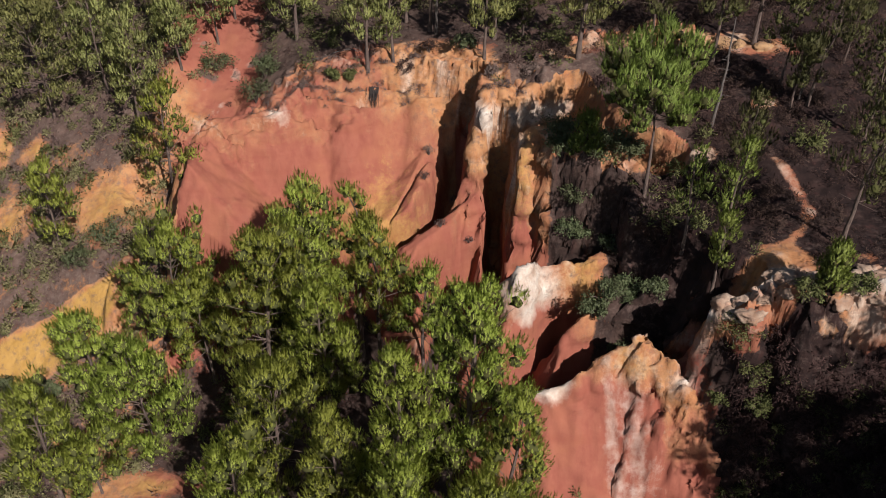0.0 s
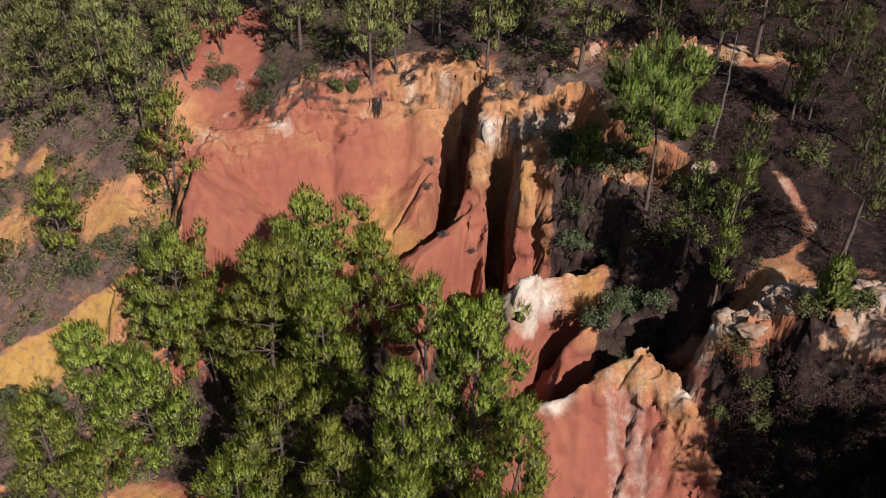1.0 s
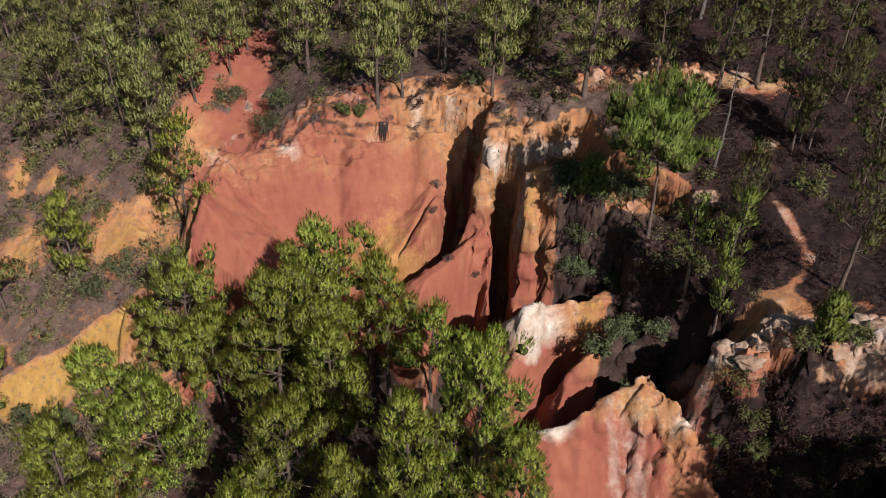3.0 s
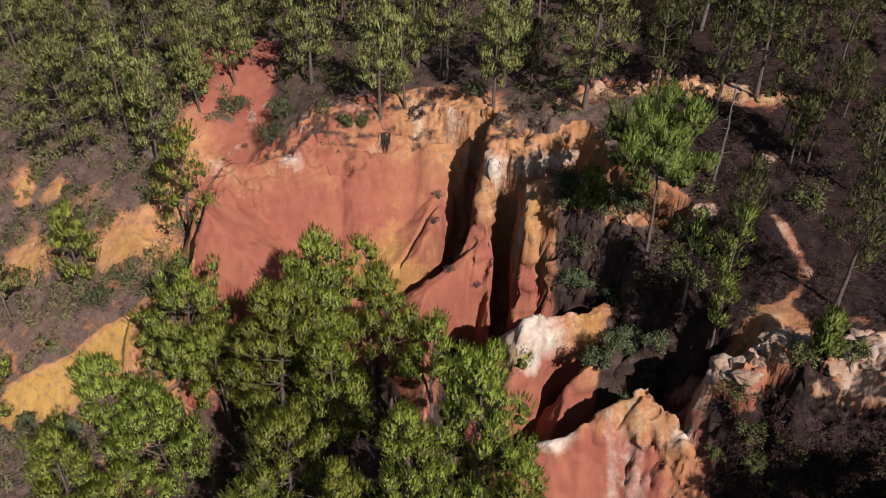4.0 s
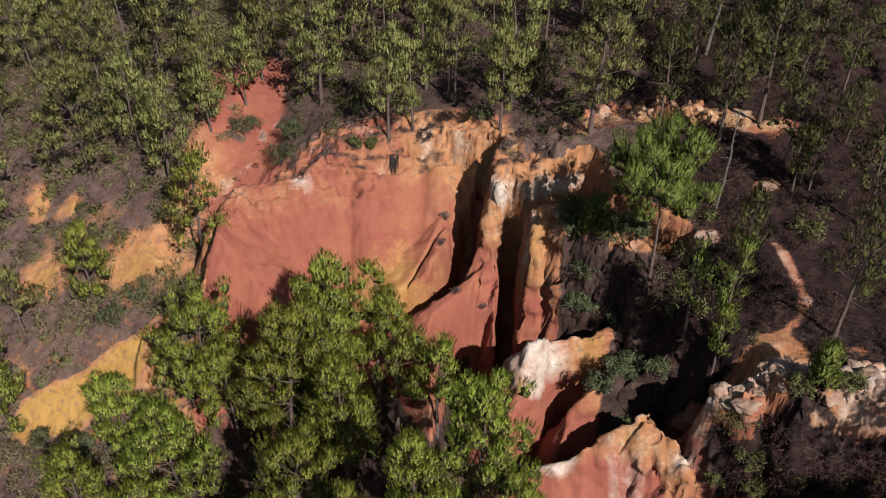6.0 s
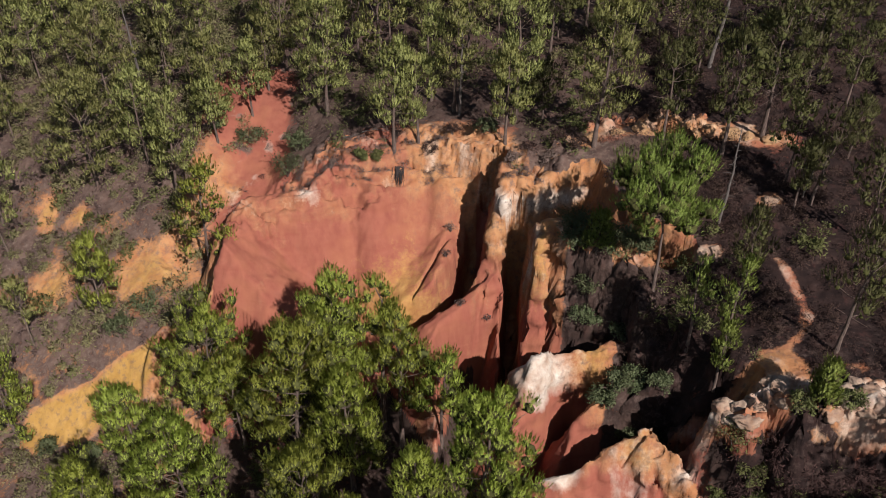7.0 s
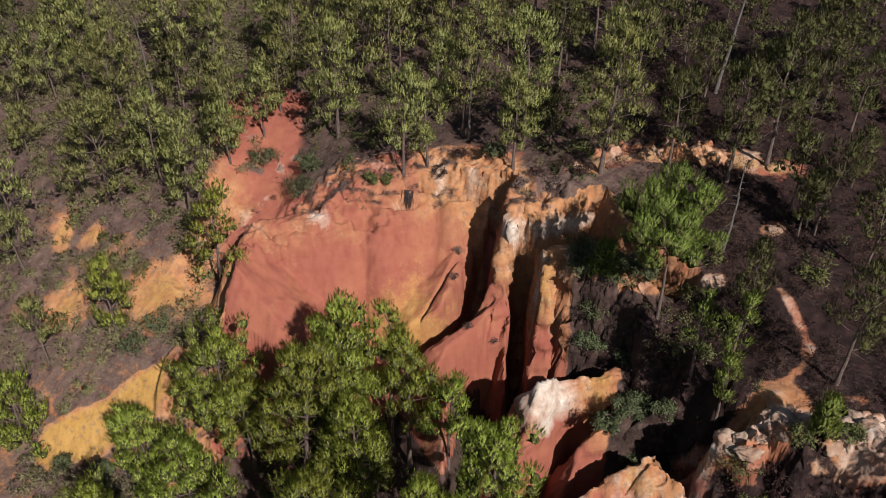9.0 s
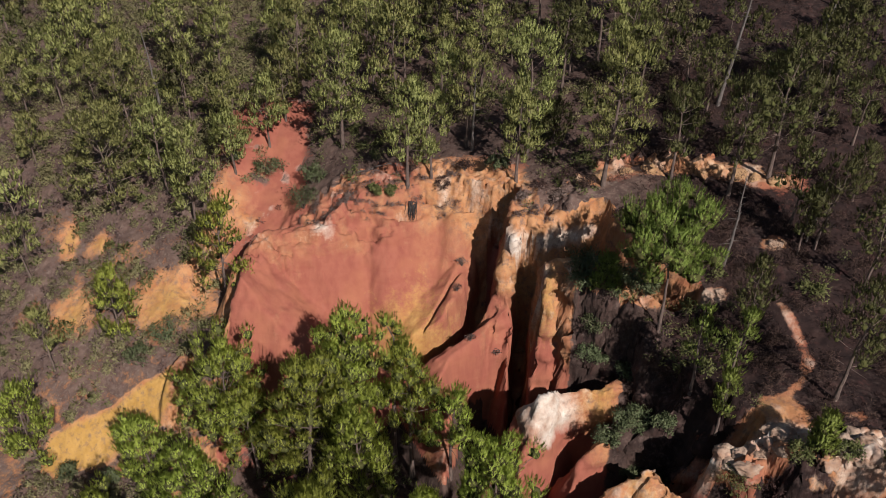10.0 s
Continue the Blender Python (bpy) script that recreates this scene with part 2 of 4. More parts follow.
def mix(nt, fac, a, b, blend="MIX"):
    """A colour mix; each input is a socket or a value."""
    n = nt.nodes.new("ShaderNodeMix")
    n.data_type, n.blend_type = "RGBA", blend
    for socket, value in ((n.inputs[0], fac), (n.inputs[6], a), (n.inputs[7], b)):
        if isinstance(value, bpy.types.NodeSocket):
            nt.links.new(value, socket)
        else:
            socket.default_value = value
    return n.outputs[2]


def ramp(nt, source, lo, hi):
    n = node(nt, "ShaderNodeMapRange", **{"From Min": lo, "From Max": hi})
    nt.links.new(source, n.inputs["Value"])
    return n.outputs[0]


def speckle(nt, coords, scale, detail=4.0, rough=0.6):
    n = node(nt, "ShaderNodeTexNoise", Scale=scale, Detail=detail, Roughness=rough)
    nt.links.new(coords, n.inputs["Vector"])
    return n.outputs["Fac"]


def sums(nt, kind, a, b):
    n = nt.nodes.new("ShaderNodeMath")
    n.operation = kind
    for socket, value in ((n.inputs[0], a), (n.inputs[1], b)):
        if isinstance(value, bpy.types.NodeSocket):
            nt.links.new(value, socket)
        else:
            socket.default_value = value
    return n.outputs[0]


def earth_material():
    """Ochre rock and soil: the mesh says how much red, yellow and white earth or leaf litter lies where."""
    m, nt, bsdf = material("ochre_earth")
    geo = nt.nodes.new("ShaderNodeNewGeometry").outputs["Position"]
    zone = nt.nodes.new("ShaderNodeAttribute")
    zone.attribute_name = "earth"
    split = nt.nodes.new("ShaderNodeSeparateColor")
    nt.links.new(zone.outputs["Color"], split.inputs[0])
    fine, mid, broad = speckle(nt, geo, 3.5, 6, 0.65), speckle(nt, geo, 0.9, 5, 0.6), speckle(nt, geo, 0.22, 3)
    # run-off streaks: noise drawn out along the height
    stretch = nt.nodes.new("ShaderNodeMapping")
    stretch.inputs["Scale"].default_value = (1.0, 0.8, 0.09)
    nt.links.new(geo, stretch.inputs[0])
    streak = speckle(nt, stretch.outputs[0], 1.6, 5, 0.6)
    beds = nt.nodes.new("ShaderNodeMapping")
    beds.inputs["Scale"].default_value = (0.05, 0.05, 1.4)
    nt.links.new(geo, beds.inputs[0])
    bed = speckle(nt, beds.outputs[0], 1.0, 4, 0.6)
    red = mix(nt, ramp(nt, streak, 0.3, 0.7), (0.174, 0.054, 0.037, 1), (0.230, 0.081, 0.052, 1))
    red = mix(nt, ramp(nt, bed, 0.45, 0.75), red, (0.180, 0.055, 0.036, 1))
    red = mix(nt, ramp(nt, broad, 0.50, 0.75), red, (0.244, 0.094, 0.052, 1))
    ochre = mix(nt, ramp(nt, mid, 0.3, 0.7), (0.262, 0.108, 0.046, 1), (0.335, 0.182, 0.086, 1))
    gold = mix(nt, ramp(nt, mid, 0.3, 0.7), (0.287, 0.158, 0.040, 1), (0.340, 0.200, 0.062, 1))
    pale = mix(nt, ramp(nt, mid, 0.3, 0.7), (0.320, 0.225, 0.165, 1), (0.490, 0.435, 0.370, 1))
    litter = mix(nt, ramp(nt, mid, 0.35, 0.65), (0.045, 0.028, 0.023, 1), (0.098, 0.063, 0.049, 1))
    litter = mix(nt, ramp(nt, fine, 0.52, 0.72), litter, (0.133, 0.098, 0.078, 1))
    # dark soil, its near-black colour also standing in for shade
    shade_soil = nt.nodes.new("ShaderNodeAttribute")
    shade_soil.attribute_name = "shade_soil"
    litter = mix(nt, shade_soil.outputs["Fac"], litter, mix(nt, ramp(nt, mid, 0.35, 0.7), (0.010, 0.0057, 0.0052, 1), (0.027, 0.0145, 0.012, 1)))
    shake = sums(nt, "MULTIPLY", sums(nt, "SUBTRACT", sums(nt, "ADD", fine, mid), 1.0), 0.65)

    runs = sums(nt, "ADD", sums(nt, "MULTIPLY", shake, 0.55), sums(nt, "MULTIPLY", sums(nt, "SUBTRACT", streak, 0.5), 0.5))

    def amount(socket, soft=0.12, by=shake):
        return ramp(nt, sums(nt, "ADD", socket, by), 0.5 - soft, 0.5 + soft)
    crusted = amount(split.outputs[0], 0.36, runs)
    col = mix(nt, crusted, red, ochre)
    gold_attr = nt.nodes.new("ShaderNodeAttribute")
    gold_attr.attribute_name = "gold"
    col = mix(nt, amount(gold_attr.outputs["Fac"], 0.3), col, gold)
    col = mix(nt, amount(split.outputs[1], 0.28, runs), col, pale)
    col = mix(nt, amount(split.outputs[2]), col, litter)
    weathered = sums(nt, "MULTIPLY", sums(nt, "MULTIPLY", ramp(nt, speckle(nt, geo, 1.9, 6, 0.7), 0.50, 0.68), crusted), 0.75)
    col = mix(nt, weathered, col, (0.105, 0.072, 0.060, 1))
    stain = mix(nt, sums(nt, "MULTIPLY", ramp(nt, streak, 0.56, 0.72), 0.22), col, (0.112, 0.042, 0.035, 1))
    nt.links.new(stain, bsdf.inputs["Base Color"])
    bsdf.inputs["Roughness"].default_value = 0.95
    bsdf.inputs["Specular IOR Level"].default_value = 0.15
    bump = node(nt, "ShaderNodeBump", Strength=0.6, Distance=0.11)
    cracks = node(nt, "ShaderNodeTexNoise", Scale=0.9, Detail=5.0, Roughness=0.6)
    cracks.noise_type = "RIDGED_MULTIFRACTAL"
    nt.links.new(geo, cracks.inputs["Vector"])
    broken = sums(nt, "MULTIPLY", sums(nt, "MULTIPLY", cracks.outputs["Fac"], crusted), 2.4)
    soft = sums(nt, "ADD", sums(nt, "MULTIPLY", crusted, 0.65), 0.35)
    nt.links.new(sums(nt, "ADD", broken, sums(nt, "MULTIPLY", sums(nt, "ADD", fine, sums(nt, "MULTIPLY", mid, 2.0)), soft)), bump.inputs["Height"])
    nt.links.new(bump.outputs[0], bsdf.inputs["Normal"])
    return m


EARTH = earth_material()


# ---------------------------------------------------------------- ground
def spread(lo, hi, step, far_lo, far_hi):
    """Even steps from lo to hi, then ever wider ones out to the far ends."""
    mid = list(np.arange(lo, hi + step / 2, step))
    out, s, v = [], step, mid[-1]
    while v < far_hi:
        s *= 1.08
        v += s
        out.append(v)
    back, s, v = [], step, mid[0]
    while v > far_lo:
        s *= 1.08
        v -= s
        back.append(v)
    return np.array(back[::-1] + mid + out)


def earth_zones(X, Y, Z, steep):
    """How much yellow, white, litter and golden earth there is at each place."""
    n1, n2 = fbm(X, Y, 4.0, 4, 51), fbm(X, Y, 1.5, 3, 61)
    hit, d = inside(X + 0.5 * n2, Y + 0.5 * n1, BOWL)
    rim = np.where(hit, d, -d)                          # metres inside the rim
    fd, fz, fs = along(X, Y, FIN)
    litter = np.where(hit, 0.15, 0.95) - 0.5 * step01(0.7, 1.6, steep) + 0.35 * n1
    litter = np.where(hit & (Z < valley(X, Y) + 1.6), 0.75 + 0.3 * n1, litter)
    # bare earth on the plateau's brink, and on the western slope
    brink = np.exp(-((rim + 1.2) / 2.1) ** 2) * step01(-22, -16, X) * (1 - step01(13, 16, X))
    litter -= 1.0 * brink
    west = (1 - step01(-23, -18, X)) * (1 - step01(72, 80, Y))
    litter -= west * (0.22 + 0.7 * n1)
    gold = np.zeros(X.shape)
    inner = step01(-7, -2, X)
    ochre = 0.30 + 0.5 * n1 + (0.05 + 0.45 * inner) * brink + 0.6 * west
    pale = 0.10 + 0.35 * n2 + (0.04 + 0.10 * inner) * brink
    # the red wall: yellow crust under the rim, golden foot at its eastern end
    face = hit & (X < 3.0) & (Y > 50) & (X > -21)
    bench = 3.7 - 2.1 * step01(-9.0, -3.0, X)
    crust = (1 - step01(bench - 0.7, bench + 0.5, rim + 0.5 * n1)) * step01(60.5, 63.5, Y)
    edge = np.exp(-((rim + 0.5 * n1 - bench - 0.3) / 0.7) ** 2)
    wash = step01(-11, -3, X) * (0.7 + 0.6 * value_noise(1.3 * X, 0.1 * Y, 8)) * (1 - step01(0.5, 9.0, rim))
    ochre = np.where(face, 0.02 + (0.30 + 0.30 * inner + 0.35 * n2) * crust + (0.10 + 0.40 * inner) * edge + 0.30 * wash + 0.12 * n1, ochre)
    pale = np.where(face, 0.02 + crust * (0.06 + 0.10 * inner + 0.45 * n2 * (n2 > 0)), pale)
    foot = np.exp(-((X + 5.2) / 4.0) ** 2 - ((Z - 12.2) / 2.8) ** 2) * face * step01(57.0, 59.0, Y)
    gold += 0.70 * foot
    ochre += 0.25 * foot
    litter = np.where(face & (Z > 9.5), -0.35 + 0.95 * (1 - step01(0.9, 1.4, steep)) * step01(0.02, 0.30, n1 + 0.6 * n2) * (1 - step01(0.5 * bench, 0.9 * bench, rim)) * step01(-14.5, -11.5, X), litter)

    def patch(px, py, rx, ry, amount):
        return amount * np.exp(-((X - px) / rx) ** 2 - ((Y - py) / ry) ** 2)
    pale = pale + patch(-12.9, 65.0, 0.9, 0.8, 0.50) + patch(-14.0, 79.0, 1.5, 2.5, 0.8)
    red_gully = np.exp(-((X + 20.0 + 0.1 * (Y - 73)) / 4.0) ** 4) * step01(64, 66, Y) * (X < -15.0 - 0.3 * (Y < 70)) * (1 - step01(84, 87, Y))
    litter -= 1.2 * red_gully
    ochre -= 0.6 * red_gully
    ochre += patch(-22.3, 71.2, 2.0, 1.6, 0.8) * (0.7 + 1.2 * n2) + patch(-17.6, 72.0, 0.9, 2.4, 0.4)
    pale += patch(-18.9, 73.6, 0.7, 1.6, 0.5) * (0.3 + 2.0 * n2)
    litter += patch(-20.6, 75.0, 1.7, 1.2, 1.3) + red_gully * (0.9 * step01(0.15, 0.4, n2) - 0.2) * step01(72, 76, Y)
    # eastern buttresses: white and yellow caps over pink rock
    dome, dz, ds = along(X, Y, DOME)
    butt = hit & (X >= 1.0) & (X < np.where(Y < 44.5, np.where(ds < 0, 17.4, 13.4), 14.8)) & (Z > 7.0) & (Y > 34.5 + 1.5 * n1)
    lift = Z + 0.9 * n1 + 0.5 * n2
    cap = step01(15.0, 16.6, lift - 2.6 * (1 - step01(5.6, 6.6, X)) * (Y > 52))
    ochre = np.where(butt, 0.02 + 0.62 * cap + 0.35 * n1, ochre)
    pale = np.where(butt, 0.06 + np.where(Y > 55, 0.22, 0.46) * np.exp(-((lift - 19.4) / 0.8) ** 2) + 0.25 * n1, pale)
    litter = np.where(butt, -0.2 + 0.35 * n1 + 0.8 * step01(7.2, 8.4, X) * step01(51.5, 53.5, Y) + 0.9 * step01(11.0, 12.2, X) * step01(43.6, 45.0, Y), litter)
    thick = hit * (step01(6.9, 8.0, X) * (Y > 51.5) * (Y < 60) + step01(9.2, 10.2, X + 0.6 * n1) * step01(43.2, 44.2, Y) * (Y <= 52) * (1 - 0.8 * np.exp(-((Y - 49.8) / 1.2) ** 2) * (X < 11)))
    litter += 0.95 * thick
    ochre -= np.where(hit & (dome < 9) & (ds < 0) & (Y < 42), 0.5 * (1 - step01(15.8, 17.2, lift)) * (1 - step01(12.4, 13.4, X)), 0)
    on_dome = hit & (dome < 9) & (ds < 0) & (Y < 42)
    ribs = value_noise(1.9 * X + 0.30 * Y, 0.05 * Y, 5) + 0.5 * value_noise(4.1 * X + 0.7 * Y, 0.1 * Y, 6)
    pale = np.where(on_dome, (0.36 + 0.05 * ribs) * np.exp(-((X - 10.2 - 0.1 * (42 - Y)) / 1.2) ** 2) + 0.22 * step01(10.5, 12, X) + 0.03 * ribs - 0.04, pale)
    gold += np.where(on_dome, 0.45 * np.exp(-((X - 11.3) / 1.2) ** 2) * step01(16.4, 17.4, lift), 0)
    ochre += np.where(on_dome, 0.4 * step01(12.6, 13.6, X) * step01(12.5, 14.5, lift), 0)
    pale += patch(14.2, 39.2, 0.6, 0.5, 0.6) * (Z > 15.5) + patch(5.2, 57.2, 0.5, 0.6, 0.45) * (Z > 19)
    gold += patch(5.6, 56.4, 0.9, 1.2, 0.5) * step01(13.5, 15.0, lift)
    pale += patch(5.6, 47.6, 2.3, 1.9, 0.95) * step01(14.8, 16.2, lift) + patch(6.7, 40.5, 1.1, 0.8, 1.3) * step01(13.4, 14.2, Z)
    gold += patch(9.4, 49.4, 1.6, 1.2, 0.55)
    # pale outcrops on the eastern shoulder
    dell = step01(15.6, 16.6, X) * (1 - step01(37.4, 39.0, Y)) * (Y > 15) * ((ds > 0) | (X > 17.4))
    litter += 1.2 * dell
    shoulder = step01(14.4, 15.2, X) * np.exp(-((Y - 40.2) / 1.7) ** 2) * step01(19.8, 21.4, Z + 0.8 * n2)
    pale += 0.22 * shoulder * (0.6 + 1.4 * n2)
    pale -= 0.7 * step01(13.6, 14.2, X) * (1 - step01(17.5, 18.5, X)) * step01(0.6, 1.1, dome) * (Z < 21.6) * (Y > 34) * (Y < 42)
    ochre += 0.45 * shoulder
    litter += shoulder * (0.15 - 1.5 * step01(-0.25, 0.25, n1 + 0.5 * n2))
    bare = patch(18.7, 41.4, 1.9, 1.5, 1.0) + patch(18.9, 42.8, 1.3, 0.8, 0.9) + patch(23.6, 39.0, 2.0, 0.8, 0.8) + patch(16.5, 39.7, 1.0, 0.9, 0.7) * (Z > 21.2)
    litter -= 1.5 * bare
    ochre += bare * (0.2 + 0.5 * step01(40.8, 42.2, Y + n2))
    pale += 0.50 * bare * (1 - step01(40.8, 42.2, Y + n2))
    ledge = np.exp(-((Y - 38.2) / 1.5) ** 2) * step01(19.5, 20.5, X) * (1 - step01(27.0, 29.0, X)) * step01(22.5, 23.4, Z + 0.9 * n2)
    litter -= 1.4 * ledge * step01(-0.15, 0.25, n1 + 0.8 * n2)
    pale += 0.28 * ledge
    ochre += 0.3 * ledge
    pale -= patch(16.3, 39.5, 1.1, 0.9, 0.35)
    # the bay's banded head: white over orange, below a slab of brown soil
    head, _, _ = along(X, Y, [(3.2, 61.2, 0), (4.4, 61.7, 0), (6.6, 63.4, 0), (9.2, 65.4, 0)])
    head = np.exp(-(head / 1.5) ** 2)
    litter -= head * (1.5 - 1.2 * step01(22.3, 22.8, Z + 0.4 * n2))
    litter += patch(6.6, 65.4, 2.4, 1.3, 1.0) * (Z > 22.3) * (0.55 - 2.2 * n2)
    ochre += 0.6 * head
    pale += head * (1.1 * np.exp(-((Z + 0.2 * n2 - 21.9 + 0.16 * (X - 3.5)) / 0.75) ** 2) - 0.1)
    sunk, bd = inside(X + 0.4 * n2, Y + 0.4 * n1, BAY)
    litter = np.where(sunk, litter + 0.8 - 1.3 * step01(18.0, 19.0, Z + 0.7 * n1), litter)
    ochre += np.where(sunk, 0.65, 0)
    # dark soil under bushes behind the buttresses; below the crag it paints in shade
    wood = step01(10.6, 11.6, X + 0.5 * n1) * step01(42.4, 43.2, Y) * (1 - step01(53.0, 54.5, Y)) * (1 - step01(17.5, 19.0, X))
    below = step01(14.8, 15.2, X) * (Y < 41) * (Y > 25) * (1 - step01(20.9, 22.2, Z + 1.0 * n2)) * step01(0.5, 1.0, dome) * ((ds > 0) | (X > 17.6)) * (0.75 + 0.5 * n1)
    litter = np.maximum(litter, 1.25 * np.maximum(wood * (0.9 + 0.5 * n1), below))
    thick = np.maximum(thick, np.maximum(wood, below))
    trail, _, _ = along(X + 0.4 * n1, Y, [(18.6, 41.2, 0), (19.6, 43.2, 0), (21.6, 45.2, 0), (22.2, 47.2, 0), (22.0, 49.7, 0), (21.6, 52.2, 0)])
    path = np.exp(-(trail / 0.42) ** 2) * np.maximum(0.62, 0.80 + 1.1 * n2) * (1 - 0.40 * step01(46.5, 49.0, Y))
    litter -= 1.0 * path
    ochre += 0.15 * path
    pale += 0.10 * path
    litter += (0.75 + 1.0 * n1 - 0.9 * step01(20.8, 22.6, Z + 0.8 * n2)) * step01(13.4, 14.2, X) * (1 - step01(39.4, 41.0, Y)) * (Y > 30) * ((ds > 0) | (X > 17.4))
    crop, _, _ = along(X, Y, OUTCROP)
    ledge = np.exp(-(crop / 1.3) ** 2)
    litter -= 1.3 * ledge * (0.8 + 1.3 * n2)
    ochre += 0.5 * ledge
    gold += 0.25 * ledge
    pale += 0.2 * ledge
    for px, py in ((17.2, 53.9), (22.3, 58.4)):
        litter -= patch(px, py, 1.0, 0.8, 1.1)
        ochre += patch(px, py, 1.5, 1.1, 0.6)
        pale += patch(px, py, 1.5, 1.1, 0.25)
    # golden bank at the western foot
    axis, _, _ = along(X + 0.5 * n2, Y + 0.5 * n2, [(-34.8, 52.4, 0), (-31.5, 53.0, 0), (-25.6, 55.1, 0)])
    bank = 1 - step01(1.3, 2.1, axis)
    gold += 0.95 * bank
    litter -= 1.8 * bank
    pale -= 0.3 * bank
    blade = patch(-24.3, 55.3, 0.5, 1.6, 1.3)
    gold -= 1.4 * blade
    ochre -= 0.5 * blade
    litter -= blade
    for px, py, rx, ry in ((-27.0, 62.4, 3.0, 2.6), (-36.2, 63.4, 1.7, 1.7), (-38.4, 70.6, 0.8, 1.6), (-35.2, 69.9, 1.0, 0.9), (-22.6, 50.2, 1.3, 0.7), (-20.0, 40.5, 2.2, 1.0)):
        litter -= patch(px, py, rx, ry, 1.1)
        ochre -= patch(px, py, rx, ry, 0.25)
        gold += patch(px, py, rx, ry, 0.60)
        pale -= patch(px, py, rx, ry, 0.5)
    # dark soil, with shade put into its colour on shoulder, ravine and floor
    shade_soil = step01(12, 18, X + 3 * n1) * (1 - 0.3 * step01(80, 95, Y)) + 0.45 * step01(66, 72, Y) * step01(-16, -8, X) + 0.7 * thick + 0.5 * hit * (Z < valley(X, Y) + 2)
    return ochre, pale, litter, gold, shade_soil


def build_ground():
    xs = spread(-40, 28, 0.15, -1500, 1500)
    ys = spread(35, 72, 0.13, -600, 2600)
    X, Y = np.meshgrid(xs, ys)
    Z = terrain(X, Y)
    far = step01(120, 400, np.hypot(X, Y - 55))
    Z = Z * (1 - far) + far * (18 + 6 * fbm(X, Y, 300, 3, 77))
    gy, gx = np.gradient(Z, ys, xs)
    steep = np.hypot(gx, gy)
    ochre, pale, litter, gold, shade_soil = earth_zones(X, Y, Z, steep)
    # ledges and hollows in the steep rock: push it in and out along the slope
    hit, rim = inside(X, Y, BOWL)
    rough = np.clip(0.10 + 0.9 * np.exp(-(rim / 2.0) ** 2) + 0.5 * (X > 1.5) * (Z > 14.5) + 0.6 * (X > 14.5) * (Y < 43), 0, 1) * step01(0.7, 2.0, steep)
    push = rough * (1 - 0.55 * (X < 1.5)) * (0.60 * fbm(0.5 * (X - Y), 1.3 * Z, 1.3, 3, 91) + 0.28 * fbm(X + Y, 1.8 * Z, 0.6, 2, 95))
    X, Y = X - push * gx / np.maximum(steep, 0.1), Y - push * gy / np.maximum(steep, 0.1)
    ny, nx = X.shape
    me = bpy.data.meshes.new("ground")
    idx = np.arange(nx * ny).reshape(ny, nx)
    quads = np.stack([idx[:-1, :-1], idx[:-1, 1:], idx[1:, 1:], idx[1:, :-1]], -1).reshape(-1, 4)
    me.vertices.add(nx * ny)
    me.vertices.foreach_set("co", np.stack([X, Y, Z], -1).ravel())
    me.loops.add(quads.size)
    me.loops.foreach_set("vertex_index", quads.ravel().astype(np.int32))
    me.polygons.add(len(quads))
    me.polygons.foreach_set("loop_start", np.arange(0, quads.size, 4, dtype=np.int32))
    me.polygons.foreach_set("use_smooth", np.ones(len(quads), bool))
    me.update()
    tint = me.attributes.new("earth", "FLOAT_COLOR", "POINT")
    tint.data.foreach_set("color", np.stack([ochre, pale, litter, np.ones(X.shape)], -1).astype(np.float32).ravel())
    g = me.attributes.new("gold", "FLOAT", "POINT")
    g.data.foreach_set("value", gold.astype(np.float32).ravel())
    dark = me.attributes.new("shade_soil", "FLOAT", "POINT")
    dark.data.foreach_set("value", shade_soil.astype(np.float32).ravel())
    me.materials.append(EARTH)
    return tagged(new("ground", me), "eroded red and yellow ochre ground with cliffs and gullies", "ground", kind="structure")


build_ground()

# ---------------------------------------------------------------- plants
def leaf_material(name, dark, light, through_light=0.25, rough=0.55):
    m, nt, bsdf = material(name)
    geo = nt.nodes.new("ShaderNodeNewGeometry")
    info = nt.nodes.new("ShaderNodeObjectInfo")
    clump = speckle(nt, geo.outputs["Position"], 1.3, 3)
    fine = speckle(nt, geo.outputs["Position"], 5.0, 2)
    col = mix(nt, ramp(nt, sums(nt, "ADD", clump, sums(nt, "MULTIPLY", fine, 0.4)), 0.40, 0.95), dark, light)
    tone = nt.nodes.new("ShaderNodeHueSaturation")
    nt.links.new(col, tone.inputs["Color"])
    nt.links.new(sums(nt, "ADD", sums(nt, "MULTIPLY", info.outputs["Random"], 0.028), 0.481), tone.inputs["Hue"])
    nt.links.new(sums(nt, "ADD", sums(nt, "MULTIPLY", info.outputs["Random"], 0.40), 0.86), tone.inputs["Value"])
    nt.links.new(tone.outputs[0], bsdf.inputs["Base Color"])
    bsdf.inputs["Roughness"].default_value = rough
    bsdf.inputs["Specular IOR Level"].default_value = 0.15
    back = nt.nodes.new("ShaderNodeBsdfTranslucent")
    nt.links.new(tone.outputs[0], back.inputs["Color"])
    both = nt.nodes.new("ShaderNodeMixShader")
    both.inputs[0].default_value = through_light
    nt.links.new(bsdf.outputs[0], both.inputs[1])
    nt.links.new(back.outputs[0], both.inputs[2])
    nt.links.new(both.outputs[0], nt.nodes["Material Output"].inputs["Surface"])
    return m


